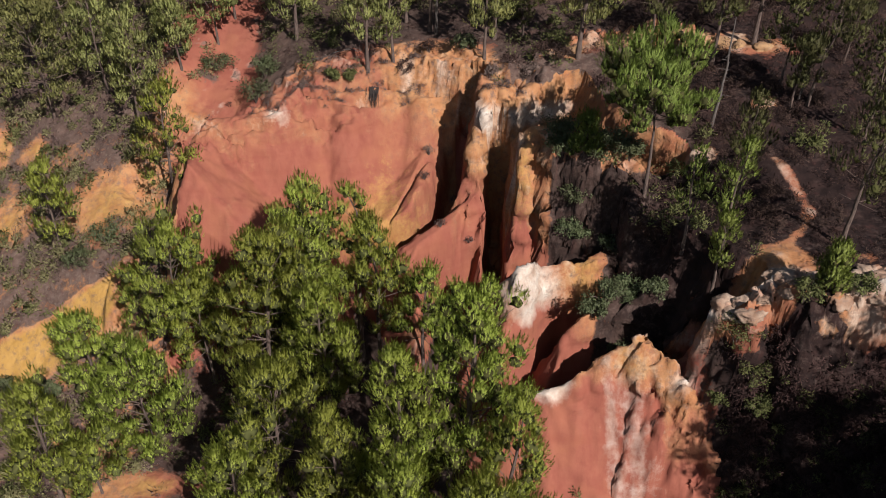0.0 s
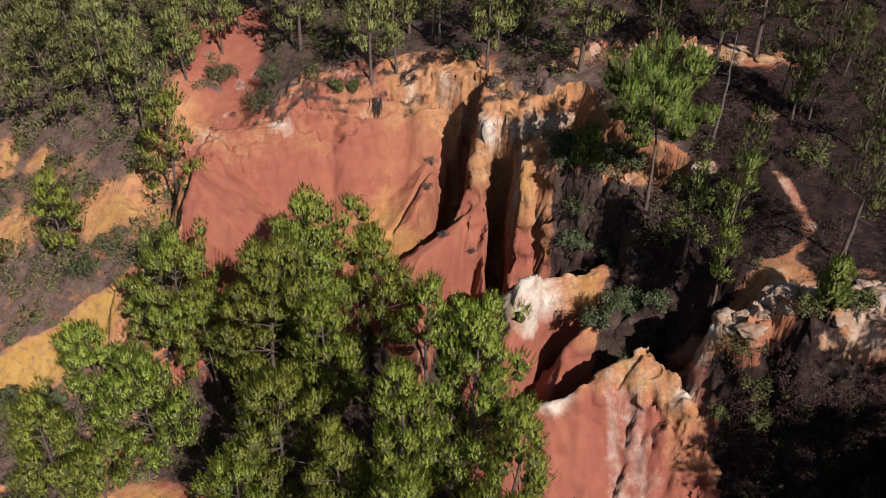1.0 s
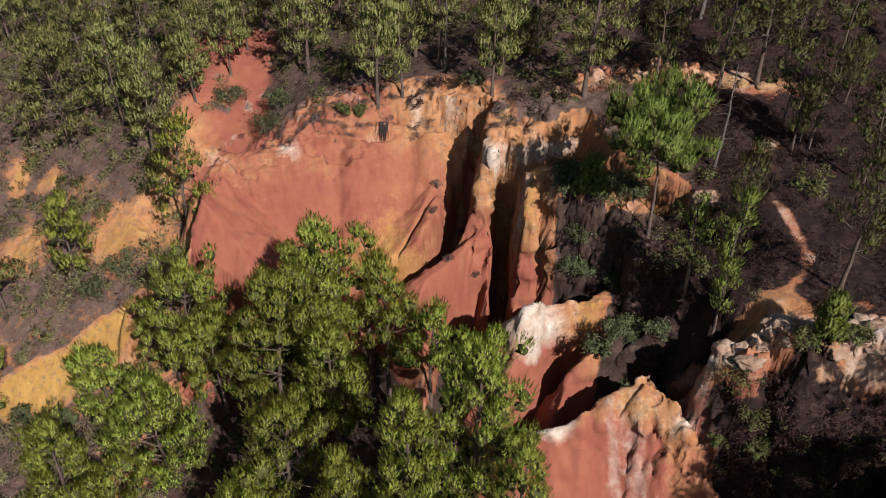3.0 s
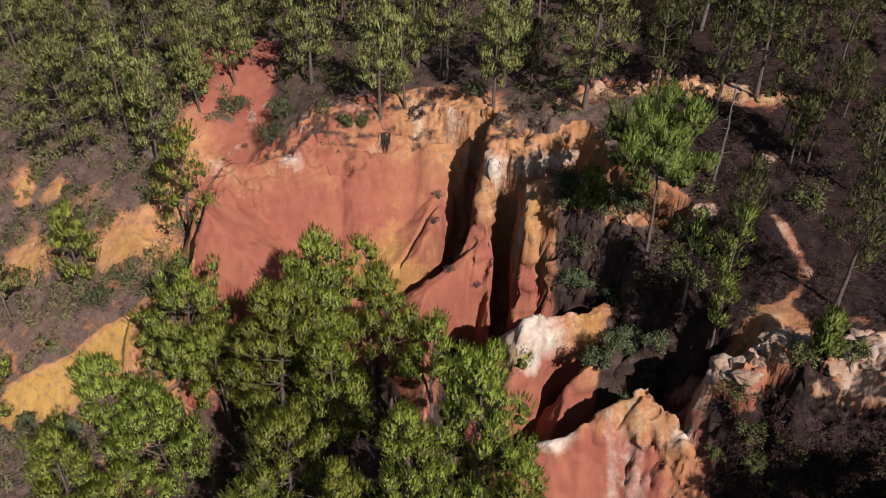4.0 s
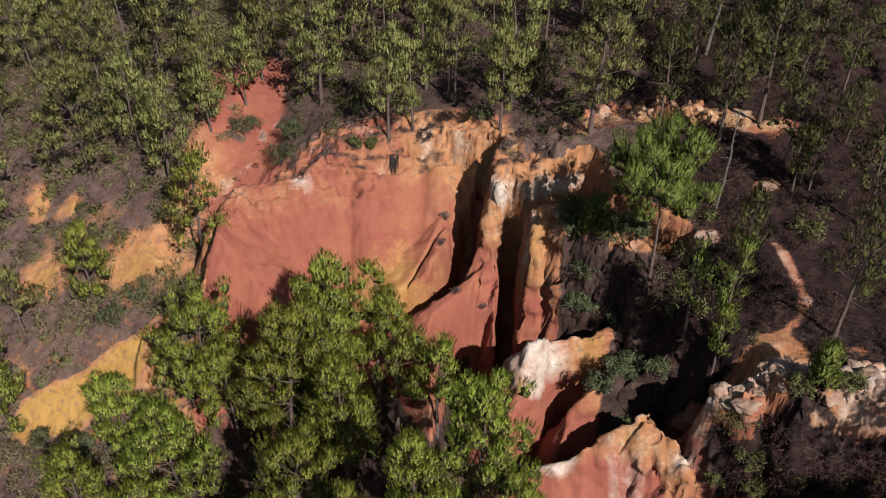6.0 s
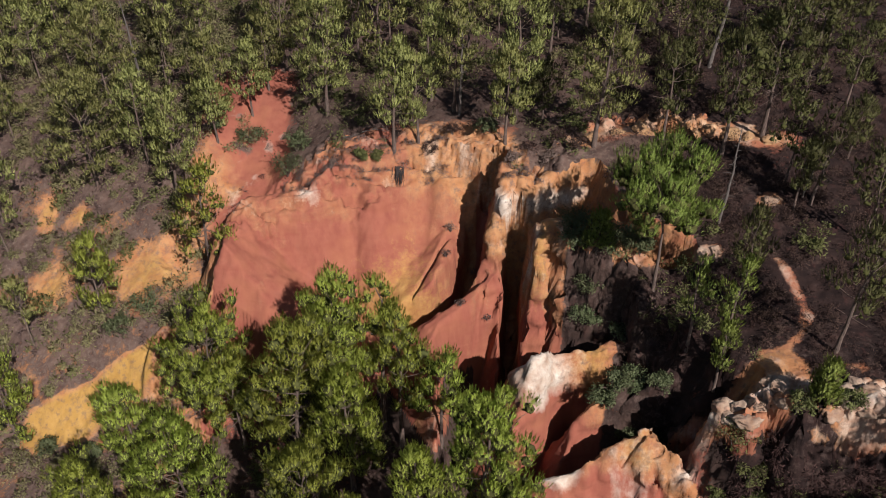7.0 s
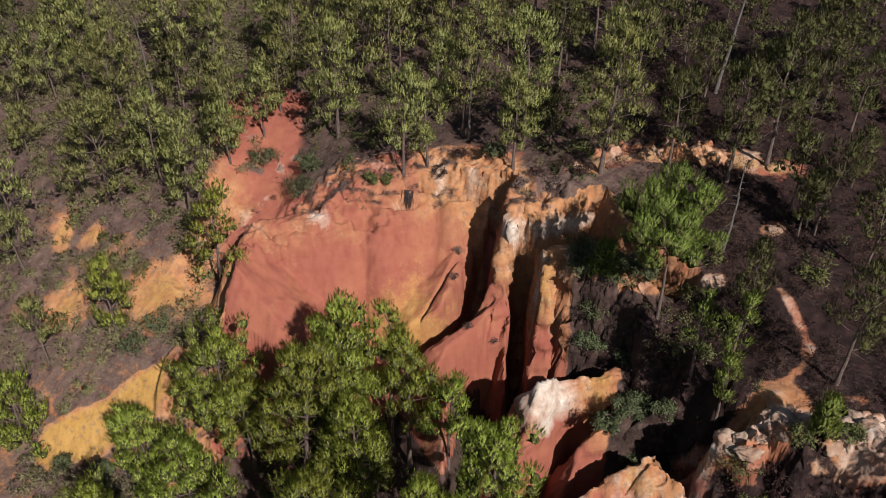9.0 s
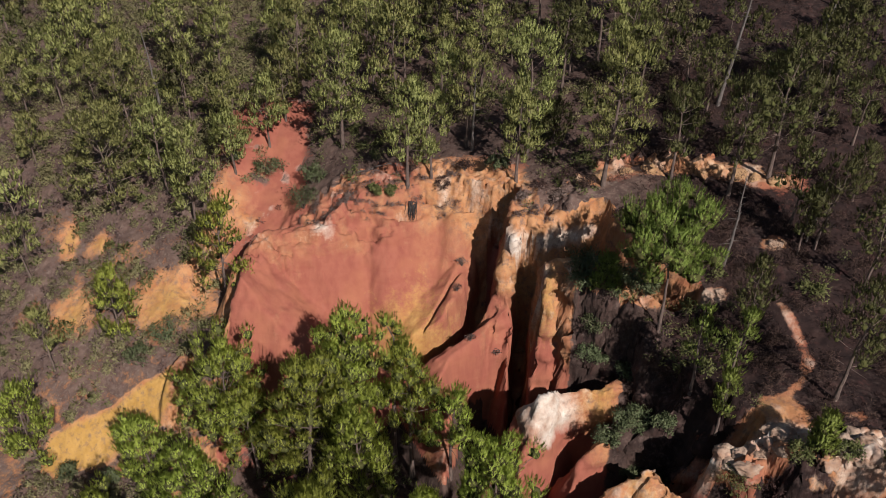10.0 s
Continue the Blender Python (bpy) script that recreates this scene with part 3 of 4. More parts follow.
def bark_material(name, dark, light):
    m, nt, bsdf = material(name)
    geo = nt.nodes.new("ShaderNodeNewGeometry").outputs["Position"]
    stretch = nt.nodes.new("ShaderNodeMapping")
    stretch.inputs["Scale"].default_value = (9, 9, 2)
    nt.links.new(geo, stretch.inputs[0])
    plates = speckle(nt, stretch.outputs[0], 1.2, 5)
    nt.links.new(mix(nt, ramp(nt, plates, 0.35, 0.65), dark, light), bsdf.inputs["Base Color"])
    bsdf.inputs["Roughness"].default_value = 0.9
    bump = node(nt, "ShaderNodeBump", Strength=0.7, Distance=0.03)
    nt.links.new(plates, bump.inputs["Height"])
    nt.links.new(bump.outputs[0], bsdf.inputs["Normal"])
    return m


NEEDLES = leaf_material("pine_needles", (0.142, 0.170, 0.032, 1), (0.306, 0.350, 0.062, 1), 0.35)
NEEDLES_MID = leaf_material("pine_needles_dusty", (0.126, 0.134, 0.048, 1), (0.276, 0.280, 0.092, 1), 0.35)
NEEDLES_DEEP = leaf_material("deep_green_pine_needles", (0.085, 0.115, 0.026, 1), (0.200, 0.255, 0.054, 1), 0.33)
# darker needle copy for eastern pines, shade put into the colour
NEEDLES_SHADE = leaf_material("shaded_pine_needles", (0.044, 0.045, 0.018, 1), (0.104, 0.104, 0.036, 1), 0.33)
# dark colour of the crown lumps, painted shade between the needles
GAP_SHADE = leaf_material("crown_gap_shade", (0.034, 0.036, 0.012, 1), (0.070, 0.074, 0.023, 1), 0.2, 0.95)
OAK = leaf_material("oak_leaves", (0.049, 0.062, 0.029, 1), (0.115, 0.133, 0.063, 1), 0.3)
HEATH = leaf_material("dry_heath", (0.073, 0.051, 0.042, 1), (0.168, 0.120, 0.101, 1), 0.2, 0.8)
# reddish-brown heath, darkened further in colour to stand in for tree shade
SHADED_HEATH = leaf_material("dark_heath", (0.018, 0.010, 0.008, 1), (0.068, 0.040, 0.031, 1), 0.15, 0.8)
MAQUIS = leaf_material("olive_maquis", (0.091, 0.084, 0.039, 1), (0.224, 0.209, 0.097, 1), 0.3, 0.75)
SCRUB = leaf_material("green_scrub", (0.049, 0.057, 0.020, 1), (0.119, 0.125, 0.043, 1), 0.25, 0.7)
BARK = bark_material("pine_bark", (0.038, 0.025, 0.020, 1), (0.119, 0.081, 0.063, 1))
DEADWOOD = bark_material("grey_dead_wood", (0.046, 0.037, 0.032, 1), (0.112, 0.095, 0.083, 1))


def mesh_from(name, verts, faces, mat, smooth=False, normals=None):
    """A mesh from arrays of places and of equal-sided faces; foliage also takes soft normals."""
    me = bpy.data.meshes.new(name)
    k = faces.shape[1]
    me.vertices.add(len(verts))
    me.vertices.foreach_set("co", np.asarray(verts, np.float32).ravel())
    me.loops.add(faces.size)
    me.loops.foreach_set("vertex_index", faces.astype(np.int32).ravel())
    me.polygons.add(len(faces))
    me.polygons.foreach_set("loop_start", np.arange(0, faces.size, k, dtype=np.int32))
    if smooth:
        me.polygons.foreach_set("use_smooth", np.ones(len(faces), bool))
    if normals is not None:
        me.polygons.foreach_set("use_smooth", np.ones(len(faces), bool))
        soft = me.attributes.new("custom_normal", "FLOAT_VECTOR", "POINT")
        soft.data.foreach_set("vector", np.asarray(normals, np.float32).ravel())
    me.update()
    me.materials.append(mat)
    return me


def part(name, me, parent, label="", kind=""):
    ob = new(name, me)
    ob.parent = parent
    return tagged(ob, label, kind=kind)


def unit(v):
    return v / np.maximum(np.linalg.norm(v, axis=-1, keepdims=True), 1e-9)


def tubes(lines, sides):
    """Tapered round limbs: each line is (places (n, 3), radii (n))."""
    verts, faces, at = [], [], 0
    ring = np.linspace(0, 2 * np.pi, sides, endpoint=False)
    for pts, rad in lines:
        n = len(pts)
        run = unit(np.gradient(pts, axis=0))
        ref = np.where(np.abs(run[:, 2:3]) > 0.9, np.array([[1.0, 0, 0]]), np.array([[0, 0, 1.0]]))
        a = unit(np.cross(run, ref))
        b = np.cross(run, a)
        v = pts[:, None] + rad[:, None, None] * (np.cos(ring)[None, :, None] * a[:, None] + np.sin(ring)[None, :, None] * b[:, None])
        verts.append(v.reshape(-1, 3))
        i = np.arange(n - 1)[:, None] * sides
        j = np.arange(sides)[None]
        k = (j + 1) % sides
        faces.append((at + np.stack([i + j, i + k, i + sides + k, i + sides + j], -1)).reshape(-1, 4))
        at += n * sides
    return np.concatenate(verts), np.concatenate(faces)


def outward_wound(tri, soft):
    """Turns each blade's winding so that its front lies on the side of its soft normal."""
    t = tri.reshape(-1, 3, 3)
    n = np.cross(t[:, 1] - t[:, 0], t[:, 2] - t[:, 0])
    flip = (n * soft).sum(-1) < 0
    t[flip] = t[flip][:, ::-1]
    return t.reshape(-1, 3), np.arange(len(t) * 3).reshape(-1, 3), np.repeat(soft, 3, axis=0)


def brushes(rng, at, axis, face, length, count, reach, width):
    """Shoots set round with needles: count narrow blades on each shoot, splayed out from its axis."""
    n = len(at)
    u = rng.random((n, count, 1))
    spin = unit(rng.normal(size=(n, count, 3)))
    spin = unit(spin - (spin * axis[:, None]).sum(-1, keepdims=True) * axis[:, None])
    out = unit(axis[:, None] * (0.75 + 0.70 * u) + spin * (0.66 - 0.30 * u))
    root = at[:, None] + axis[:, None] * (0.15 + 0.85 * u) * length[:, None, None]
    size = reach * (0.75 + 0.5 * rng.random((n, count, 1)))
    soft = unit(face[:, None] + 0.30 * spin + 0.10 * rng.normal(size=(n, count, 3)))
    flat = unit(np.cross(out, unit(soft + 0.5 * rng.normal(size=(n, count, 3)))))
    tip = root + out * size
    tri = np.stack([root + flat * width, tip, root - flat * width], 2)
    return outward_wound(tri.reshape(-1, 3), soft.reshape(-1, 3))


PINE_FORMS = {  # crown's lowest part, branches to a whorl, whorl spacing, bareness
    "y": (0.14, 6, 0.98, 0.05), "m": (0.22, 6, 0.98, 0.10), "o": (0.32, 5, 0.98, 0.20), "u": (0.70, 9, 0.42, 0.03), "t": (0.34, 3, 0.95, 0.22)}


def lump_shape(fineness):
    bm = bmesh.new()
    bmesh.ops.create_icosphere(bm, subdivisions=fineness, radius=1.0)
    bm.faces.ensure_lookup_table()
    v = np.array([tuple(a.co) for a in bm.verts])
    f = np.array([[a.index for a in t.verts] for t in bm.faces])
    bm.free()
    return v, f


LUMPS = (lump_shape(1), lump_shape(2))


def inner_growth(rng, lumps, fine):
    """Ragged lumps inside each plume, coloured dark as the shade in the crown's gaps."""
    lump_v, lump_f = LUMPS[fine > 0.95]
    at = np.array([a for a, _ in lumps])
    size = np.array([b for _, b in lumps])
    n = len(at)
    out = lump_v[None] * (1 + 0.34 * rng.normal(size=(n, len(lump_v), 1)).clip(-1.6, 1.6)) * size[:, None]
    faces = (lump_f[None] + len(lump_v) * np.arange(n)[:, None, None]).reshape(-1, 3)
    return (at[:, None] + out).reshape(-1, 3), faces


def crown_reach(form, f):
    """How far a branch at the share f of the crown's height reaches, as a share of the crown's half width."""
    if form == "y":
        return math.sqrt(max(0.0, 1 - f ** 2.6)) * min(1.0, 0.70 + 1.6 * f)
    if form == "u":
        return math.sqrt(max(0.0, 1 - ((f - 0.36) / (0.66 if f > 0.36 else 0.48)) ** 2))
    if form == "t":
        return (1 - f) ** 0.6 * min(1.0, 0.5 + 2.0 * f)
    return math.sqrt(max(0.0, 1 - f ** 2.2)) * min(1.0, 0.50 + 1.9 * f)


def pine_meshes(seed, high, wide, form, fine=1.0):
    """Trunk, limbs and needles of a pine: whorls of branches that carry rounded plumes of upright shoots."""
    rng = np.random.default_rng(seed)
    base, whorl, gap, bare = PINE_FORMS[form]
    n = 9
    s = np.linspace(0, 1, n)
    bend = np.cumsum(rng.normal(0, 0.014 * high, (n, 2)), axis=0) * s[:, None]
    stem = np.column_stack([bend[:, 0], bend[:, 1], s * high * 0.97 - 0.5 * (s == 0)])
    thick = (0.013 * high + 0.03) * (1 - 0.86 * s) * np.where(s == 0, 1.35, 1.0)
    lines, tips, ways, sides, spans, lumps = [], [], [], [], [], []
    per_plume, blades, reach_n, width_n = (44, 13, 0.19, 0.0155) if fine > 0.95 else (28, 9, 0.17, 0.027) if fine > 0.7 else (16, 7, 0.24, 0.050)
    levels = max(5, int(high * (1 - base) / gap))
    turn, lobe = rng.random() * 6.28, rng.random(3) * 6.28
    for k in range(levels):
        f = (k + rng.random() * 0.8) / levels
        h = high * (base + (1 - base) * f) * 0.97
        root = np.array([np.interp(h, stem[:, 2], stem[:, 0]), np.interp(h, stem[:, 2], stem[:, 1]), h])
        r = crown_reach(form, f)
        for _ in range(whorl):
            turn += 2.4 + rng.normal(0, 0.35)
            if rng.random() < bare + (0.25 if f < 0.15 else 0):
                if rng.random() < 0.5 and f < 0.5:     # a dead snag
                    way = np.array([math.cos(turn), math.sin(turn), 0.1])
                    lines.append((root + np.linspace(0, 1, 3)[:, None] * way * wide * (0.3 + 0.5 * rng.random()), np.array([0.035, 0.022, 0.006])))
                continue
            uneven = 0.92 + 0.17 * math.sin(2 * turn + lobe[0] + 2.5 * f) + 0.13 * math.sin(3 * turn + lobe[1] - 7 * f) + 0.10 * math.sin(lobe[2] + 19 * f)
            l = max(0.15, (wide - 0.25) * r * uneven * (0.80 + 0.36 * rng.random()))
            lift = math.radians(2 + 56 * f ** 1.5 + rng.normal(0, 8))
            way = np.array([math.cos(turn) * math.cos(lift), math.sin(turn) * math.cos(lift), math.sin(lift)])
            u = np.linspace(0, 1, 5)[:, None]
            curve = root + way * l * u + np.array([0, 0, 0.20 * l]) * u ** 2 + rng.normal(0, 0.03 * l, (5, 3)) * u
            few = 1 if fine > 0.7 else 2
            lines.append((curve[::few], (0.010 + 0.011 * l * (1 - u[:, 0] * 0.9))[::few]))
            plumes = 1 + int(l / 1.45)                   # foliage gathers in plumes along the branch, the largest at its end
            for j in range(plumes):
                v = 1.0 - 0.62 * j / plumes - 0.06 * rng.random()
                big = rng.uniform(0.58, 0.92) * min(1.0, 0.55 + 0.2 * l) * (1.0 if j == 0 else 0.8)
                aside = np.array([-math.sin(turn), math.cos(turn), 0]) * rng.normal(0, 0.42) * (j > 0) * (0.3 + 0.30 * l)
                middle = root + way * l * v + np.array([0, 0, 0.20 * l * v * v]) + aside
                # needles stand close together on a lump coloured as gap shade, shoots upright on top
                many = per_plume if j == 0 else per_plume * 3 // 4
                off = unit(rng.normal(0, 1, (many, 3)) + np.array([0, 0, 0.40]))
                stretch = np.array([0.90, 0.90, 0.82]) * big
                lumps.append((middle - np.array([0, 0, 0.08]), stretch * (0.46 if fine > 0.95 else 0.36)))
                tips.append(middle + off * stretch * rng.uniform(0.42, 0.92, (many, 1)))
                ways.append(off * 0.42 + 0.15 * way + np.array([0, 0, 1.05]))
                sides.append(off * 1.0 + np.array([0, 0, 0.1]))
                spans.append(rng.uniform(0.24, 0.62, many))
    top = stem[-1]
    crest = rng.normal(0, 1, (10, 3)) * np.array([0.2, 0.2, 0.14])
    tips.append(top + crest - np.array([0, 0, 0.25]))
    ways.append(crest + np.array([0, 0, 0.6]))
    sides.append(unit(crest) + np.array([0, 0, 0.4]))
    spans.append(np.full(10, 0.45))
    tips, ways, sides = np.concatenate(tips), unit(np.concatenate(ways)), np.concatenate(sides)
    outward = unit(np.column_stack([tips[:, :2] - np.array([np.interp(tips[:, 2], stem[:, 2], stem[:, k]) for k in (0, 1)]).T,
                                    0.35 * wide + 0 * tips[:, 2]]))
    needles = brushes(rng, tips, ways, unit(0.30 * outward + 1.0 * sides + np.array([0, 0, 0.15])), np.concatenate(spans), blades, reach_n, width_n)
    tv, tf = tubes([(stem, thick)], 8)
    lv, lf = tubes(lines, 4 if fine > 0.7 else 3)
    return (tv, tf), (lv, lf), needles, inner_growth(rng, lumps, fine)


LABELS = {"y": "dense bright green young pine with upright shoots", "m": "rounded mature pine with clumped green needles",
          "o": "thin open-crowned pine with sparse dull needles", "u": "tall umbrella pine with a long bare trunk",
          "t": "slender young pine with bright tufts on a thin stem"}


def pine(seed, x, y, high, wide, form, group, fine=1.0):
    z = ground_z(x, y)
    trunk, limbs, needles, inside_crown = pine_meshes(seed, high, wide, form, fine)
    root = new("pine_tree")
    root.matrix_basis = pose(x, y, z, 0, 0, 0)
    tagged(root, LABELS[form], "pine tree", group)
    part("trunk", mesh_from("trunk", *trunk, BARK, True), root)
    part("branchwork", mesh_from("branchwork", *limbs, BARK, True), root, kind="stuff")
    part("inner_growth", mesh_from("inner_growth", *inside_crown, GAP_SHADE), root, "dull dark lumps that put shade into the gaps of the crown", kind="stuff")
    # open and mature pines to the east take the needles coloured as shaded
    part("crown", mesh_from("crown", needles[0], needles[1], NEEDLES_DEEP if x > 5 and form in "uty" else NEEDLES_SHADE if form == "o" and x > 5 or form == "m" and x > 14 else NEEDLES if fine > 0.95 or form == "y" else NEEDLES_MID, normals=needles[2]), root)
    return root


# x, y, height, crown's half width, form
WEST = [
    (-47.6, 86.8, 7.0, 2.9, "o"), (-44.3, 88.3, 7.5, 2.7, "o"), (-40.8, 88.5, 5.5, 2.0, "o"), (-36.8, 88.3, 8.0, 2.6, "o"),
    (-34.0, 80.2, 8.5, 3.3, "m"), (-33.8, 72.4, 9.5, 4.2, "m"), (-28.8, 72.9, 9.0, 2.5, "m"), (-25.5, 69.6, 9.5, 2.2, "m"),
    (-28.7, 82.3, 7.0, 1.8, "o"), (-23.3, 77.8, 8.0, 2.0, "m"), (-22.6, 74.5, 6.0, 1.9, "m"), (-20.2, 78.8, 6.5, 2.3, "o"),
    (-19.2, 82.5, 7.0, 2.2, "m"), (-26.7, 88.2, 9.0, 1.8, "o"), (-30.6, 60.0, 7.5, 1.9, "y"), (-36.6, 58.5, 6.5, 1.9, "o"),
    (-41.4, 67.4, 6.5, 1.9, "o"), (-37.0, 52.2, 8.0, 2.4, "y"), (-21.4, 62.6, 9.0, 2.5, "y"), (-44.3, 79.6, 5.0, 1.8, "o"),
]
NORTH = [
    (-18.5, 86.7, 9.0, 2.9, "m"), (-13.9, 86.9, 10.0, 2.9, "m"), (-12.6, 76.1, 11.5, 2.4, "m"), (-10.8, 86.5, 9.0, 1.9, "o"),
    (-6.1, 69.6, 10.0, 2.1, "m"), (-4.1, 70.6, 8.0, 1.5, "o"), (-3.2, 76.7, 9.0, 1.3, "o"), (-1.1, 74.6, 10.5, 1.5, "o"),
    (-3.9, 84.7, 8.0, 1.4, "o"), (0.0, 84.3, 9.0, 2.3, "o"), (4.1, 72.1, 12.5, 2.7, "m"), (3.2, 68.4, 8.5, 1.7, "m"),
    (6.5, 72.5, 5.0, 1.5, "o"), (7.7, 83.0, 9.0, 2.1, "o"), (10.3, 66.8, 13.0, 2.4, "m"), (13.1, 80.7, 10.0, 2.4, "m"),
    (14.8, 80.8, 8.0, 1.8, "o"), (15.9, 67.6, 8.5, 2.1, "o"), (20.3, 77.4, 7.0, 1.5, "o"), (20.0, 64.7, 10.5, 2.3, "o"),
]
EAST = [
    (23.5, 66.7, 12.5, 2.6, "m"), (28.9, 74.5, 10.0, 2.1, "o"), (30.3, 75.4, 11.0, 2.8, "m"), (31.5, 71.6, 7.0, 1.8, "o"),
    (24.9, 57.6, 7.5, 1.8, "o"), (23.6, 57.1, 5.5, 0.9, "o"), (29.4, 63.8, 5.0, 1.2, "o"), (13.4, 52.2, 9.4, 3.8, "u"),
    (14.8, 46.3, 7.0, 1.3, "t"), (16.4, 44.0, 8.0, 1.1, "t"), (16.1, 43.3, 5.5, 1.0, "t"), (18.4, 48.8, 7.5, 1.0, "o"),
    (22.8, 43.1, 9.5, 2.0, "o"), (9.5, 54.6, 3.5, 1.0, "y"), (20.5, 38.5, 2.8, 0.80, "y"),
]
FRONT = [
    (-10.0, 50.8, 16.2, 2.8, "y"), (-12.2, 47.8, 15.5, 2.9, "y"), (-6.0, 51.0, 16.2, 2.5, "t"), (-4.5, 49.4, 13.6, 2.0, "o"),
    (-19.2, 51.3, 11.4, 3.5, "m"), (-17.0, 49.8, 10.0, 2.4, "m"), (1.3, 36.6, 18.5, 2.9, "m"), (-2.8, 35.7, 16.0, 2.1, "m"),
    (3.4, 32.1, 15.0, 1.8, "m"), (-10.6, 38.9, 12.0, 2.9, "m"), (-6.0, 33.7, 13.0, 1.4, "y"), (-2.2, 29.0, 14.0, 2.2, "m"),
    (-25.1, 48.5, 9.5, 1.7, "y"), (-20.4, 44.1, 8.0, 3.1, "y"), (-25.5, 39.5, 11.5, 2.5, "m"), (-1.4, 48.3, 9.0, 1.6, "o"),
    (-7.9, 45.5, 13.0, 2.2, "m"), (-23.1, 40.3, 5.0, 2.4, "o"), (2.2, 30.1, 12.0, 2.0, "m"), (-12.7, 36.4, 8.0, 2.4, "m"),
]
for group, rows, fine in (("pines before the red wall", FRONT, 1.0), ("pines on the western slope", WEST, 0.9),
                          ("pines along the cliff top", NORTH, 0.9), ("pines on the eastern shoulder", EAST, 0.9)):
    for k, (x, y, high, wide, form) in enumerate(rows):
        wide *= 1.28 if rows is FRONT else 1.15
        pine(1000 * len(group) + k, x, y, high, wide, form, group, 1.0 if form == "u" else fine)


def fill_forest():
    """Pines of the plateau behind, and round the place outside the view."""
    rng = np.random.default_rng(12)
    placed = [(r[0], r[1]) for rows in (WEST, NORTH, EAST, FRONT) for r in rows]
    kinds = [pine(50 + k, -30 + 9.0 * k, 98.0 + 3 * (k % 2), h, w, f, "pines of the plateau", 0.6)
             for k, (h, w, f) in enumerate(((8.5, 3.1, "m"), (8, 2.5, "o"), (10, 3.4, "m"), (6.5, 2.7, "m"), (9, 2.7, "o"), (6, 2.2, "o")))]
    placed += [(o.location.x, o.location.y) for o in kinds]
    made = 0
    for _ in range(9000):
        x, y = rng.uniform(-85, 75), rng.uniform(66, 150)
        in_view = abs(x) < 12 + 0.42 * y
        if abs(x) > 13 + 0.44 * y:
            continue
        if x > 16 and rng.random() < 0.55 or x < -26 - 0.1 * (y - 84) and y > 82 and rng.random() < 0.6:
            continue
        if in_view and y < 80 + 3 * math.sin(x * 0.3) + (6 if -24 < x < -12 else 0):
            continue
        if min((x - a) ** 2 + (y - b) ** 2 for a, b in placed) < (2.3 + 0.008 * y) ** 2:
            continue
        placed.append((x, y))
        grow = rng.uniform(0.70, 1.15)
        sort = rng.integers(len(kinds))
        copy_thing(kinds[4 + sort % 2 if x > 16 else sort], pose(x, y, ground_z(x, y) - 0.1, 0, 0, rng.uniform(0, 360)) @ Matrix.Scale(grow, 4))
        made += 1
        if made >= 150:
            break
    # pines on the unseen spur on the near side, added to cast shade over the ravine
    for x, y, grow in ((26.3, 20.6, 0.8), (24.7, 22.2, 0.7), (28.6, 21.5, 0.9), (31.5, 24.5, 1.0), (35.0, 26.0, 1.2), (39.0, 28.0, 1.1), (43.0, 30.0, 1.1), (30.0, 20.0, 1.2)):
        copy_thing(kinds[int(x) % 2 * 2], pose(x, y, ground_z(x, y) - 0.1, 0, 0, 40 * x) @ Matrix.Scale(grow, 4))
    # thin pines scattered over the eastern shoulder
    made = 0
    for _ in range(400):
        x, y = rng.uniform(15, 42), rng.uniform(46, 80)
        if min((x - a) ** 2 + (y - b) ** 2 for a, b in placed) < 7.0 or abs(x - 21.8) < 1.6 and y < 60:
            continue
        placed.append((x, y))
        copy_thing(kinds[4 + made % 2], pose(x, y, ground_z(x, y) - 0.1, 0, 0, rng.uniform(0, 360)) @ Matrix.Scale(rng.uniform(0.5, 0.9), 4))
        made += 1
        if made >= 9:
            break


fill_forest()

# ---------------------------------------------------------------- undergrowth
def tufts(rng, at, size, count, leaf, slim=1.0):
    """Low bushes of small leaves: count leaves on each, thicker toward the outside."""
    n = len(at)
    way = unit(rng.normal(size=(n, count, 3)) * np.array([1, 1, 0.8]) + np.array([0, 0, 0.35]))
    far = rng.random((n, count, 1)) ** 0.45 * (0.75 + 0.5 * value_noise(way[..., :1] * 2.3 + at[:, None, :1] * 9, way[..., 1:2] * 2.3, 4))
    p = at[:, None] + way * far * size[:, None, None] * np.array([0.9, 0.9, 0.75])
    turn = unit(way + (0.4 + 0.5 * slim) * rng.normal(size=(n, count, 3)))
    side = unit(np.cross(turn, rng.normal(size=(n, count, 3))))
    l = leaf * (0.6 + 0.8 * rng.random((n, count, 1)))
    long, half = 1.6 * (1.5 - 0.5 * slim), 0.5 * slim
    tri = np.stack([p, p + turn * l * long + side * l * half, p + turn * l * long - side * l * half], 2).reshape(-1, 3)
    return outward_wound(tri, unit(way + np.array([0, -0.15, 0.55]) + 0.35 * rng.normal(size=(n, count, 3))).reshape(-1, 3))


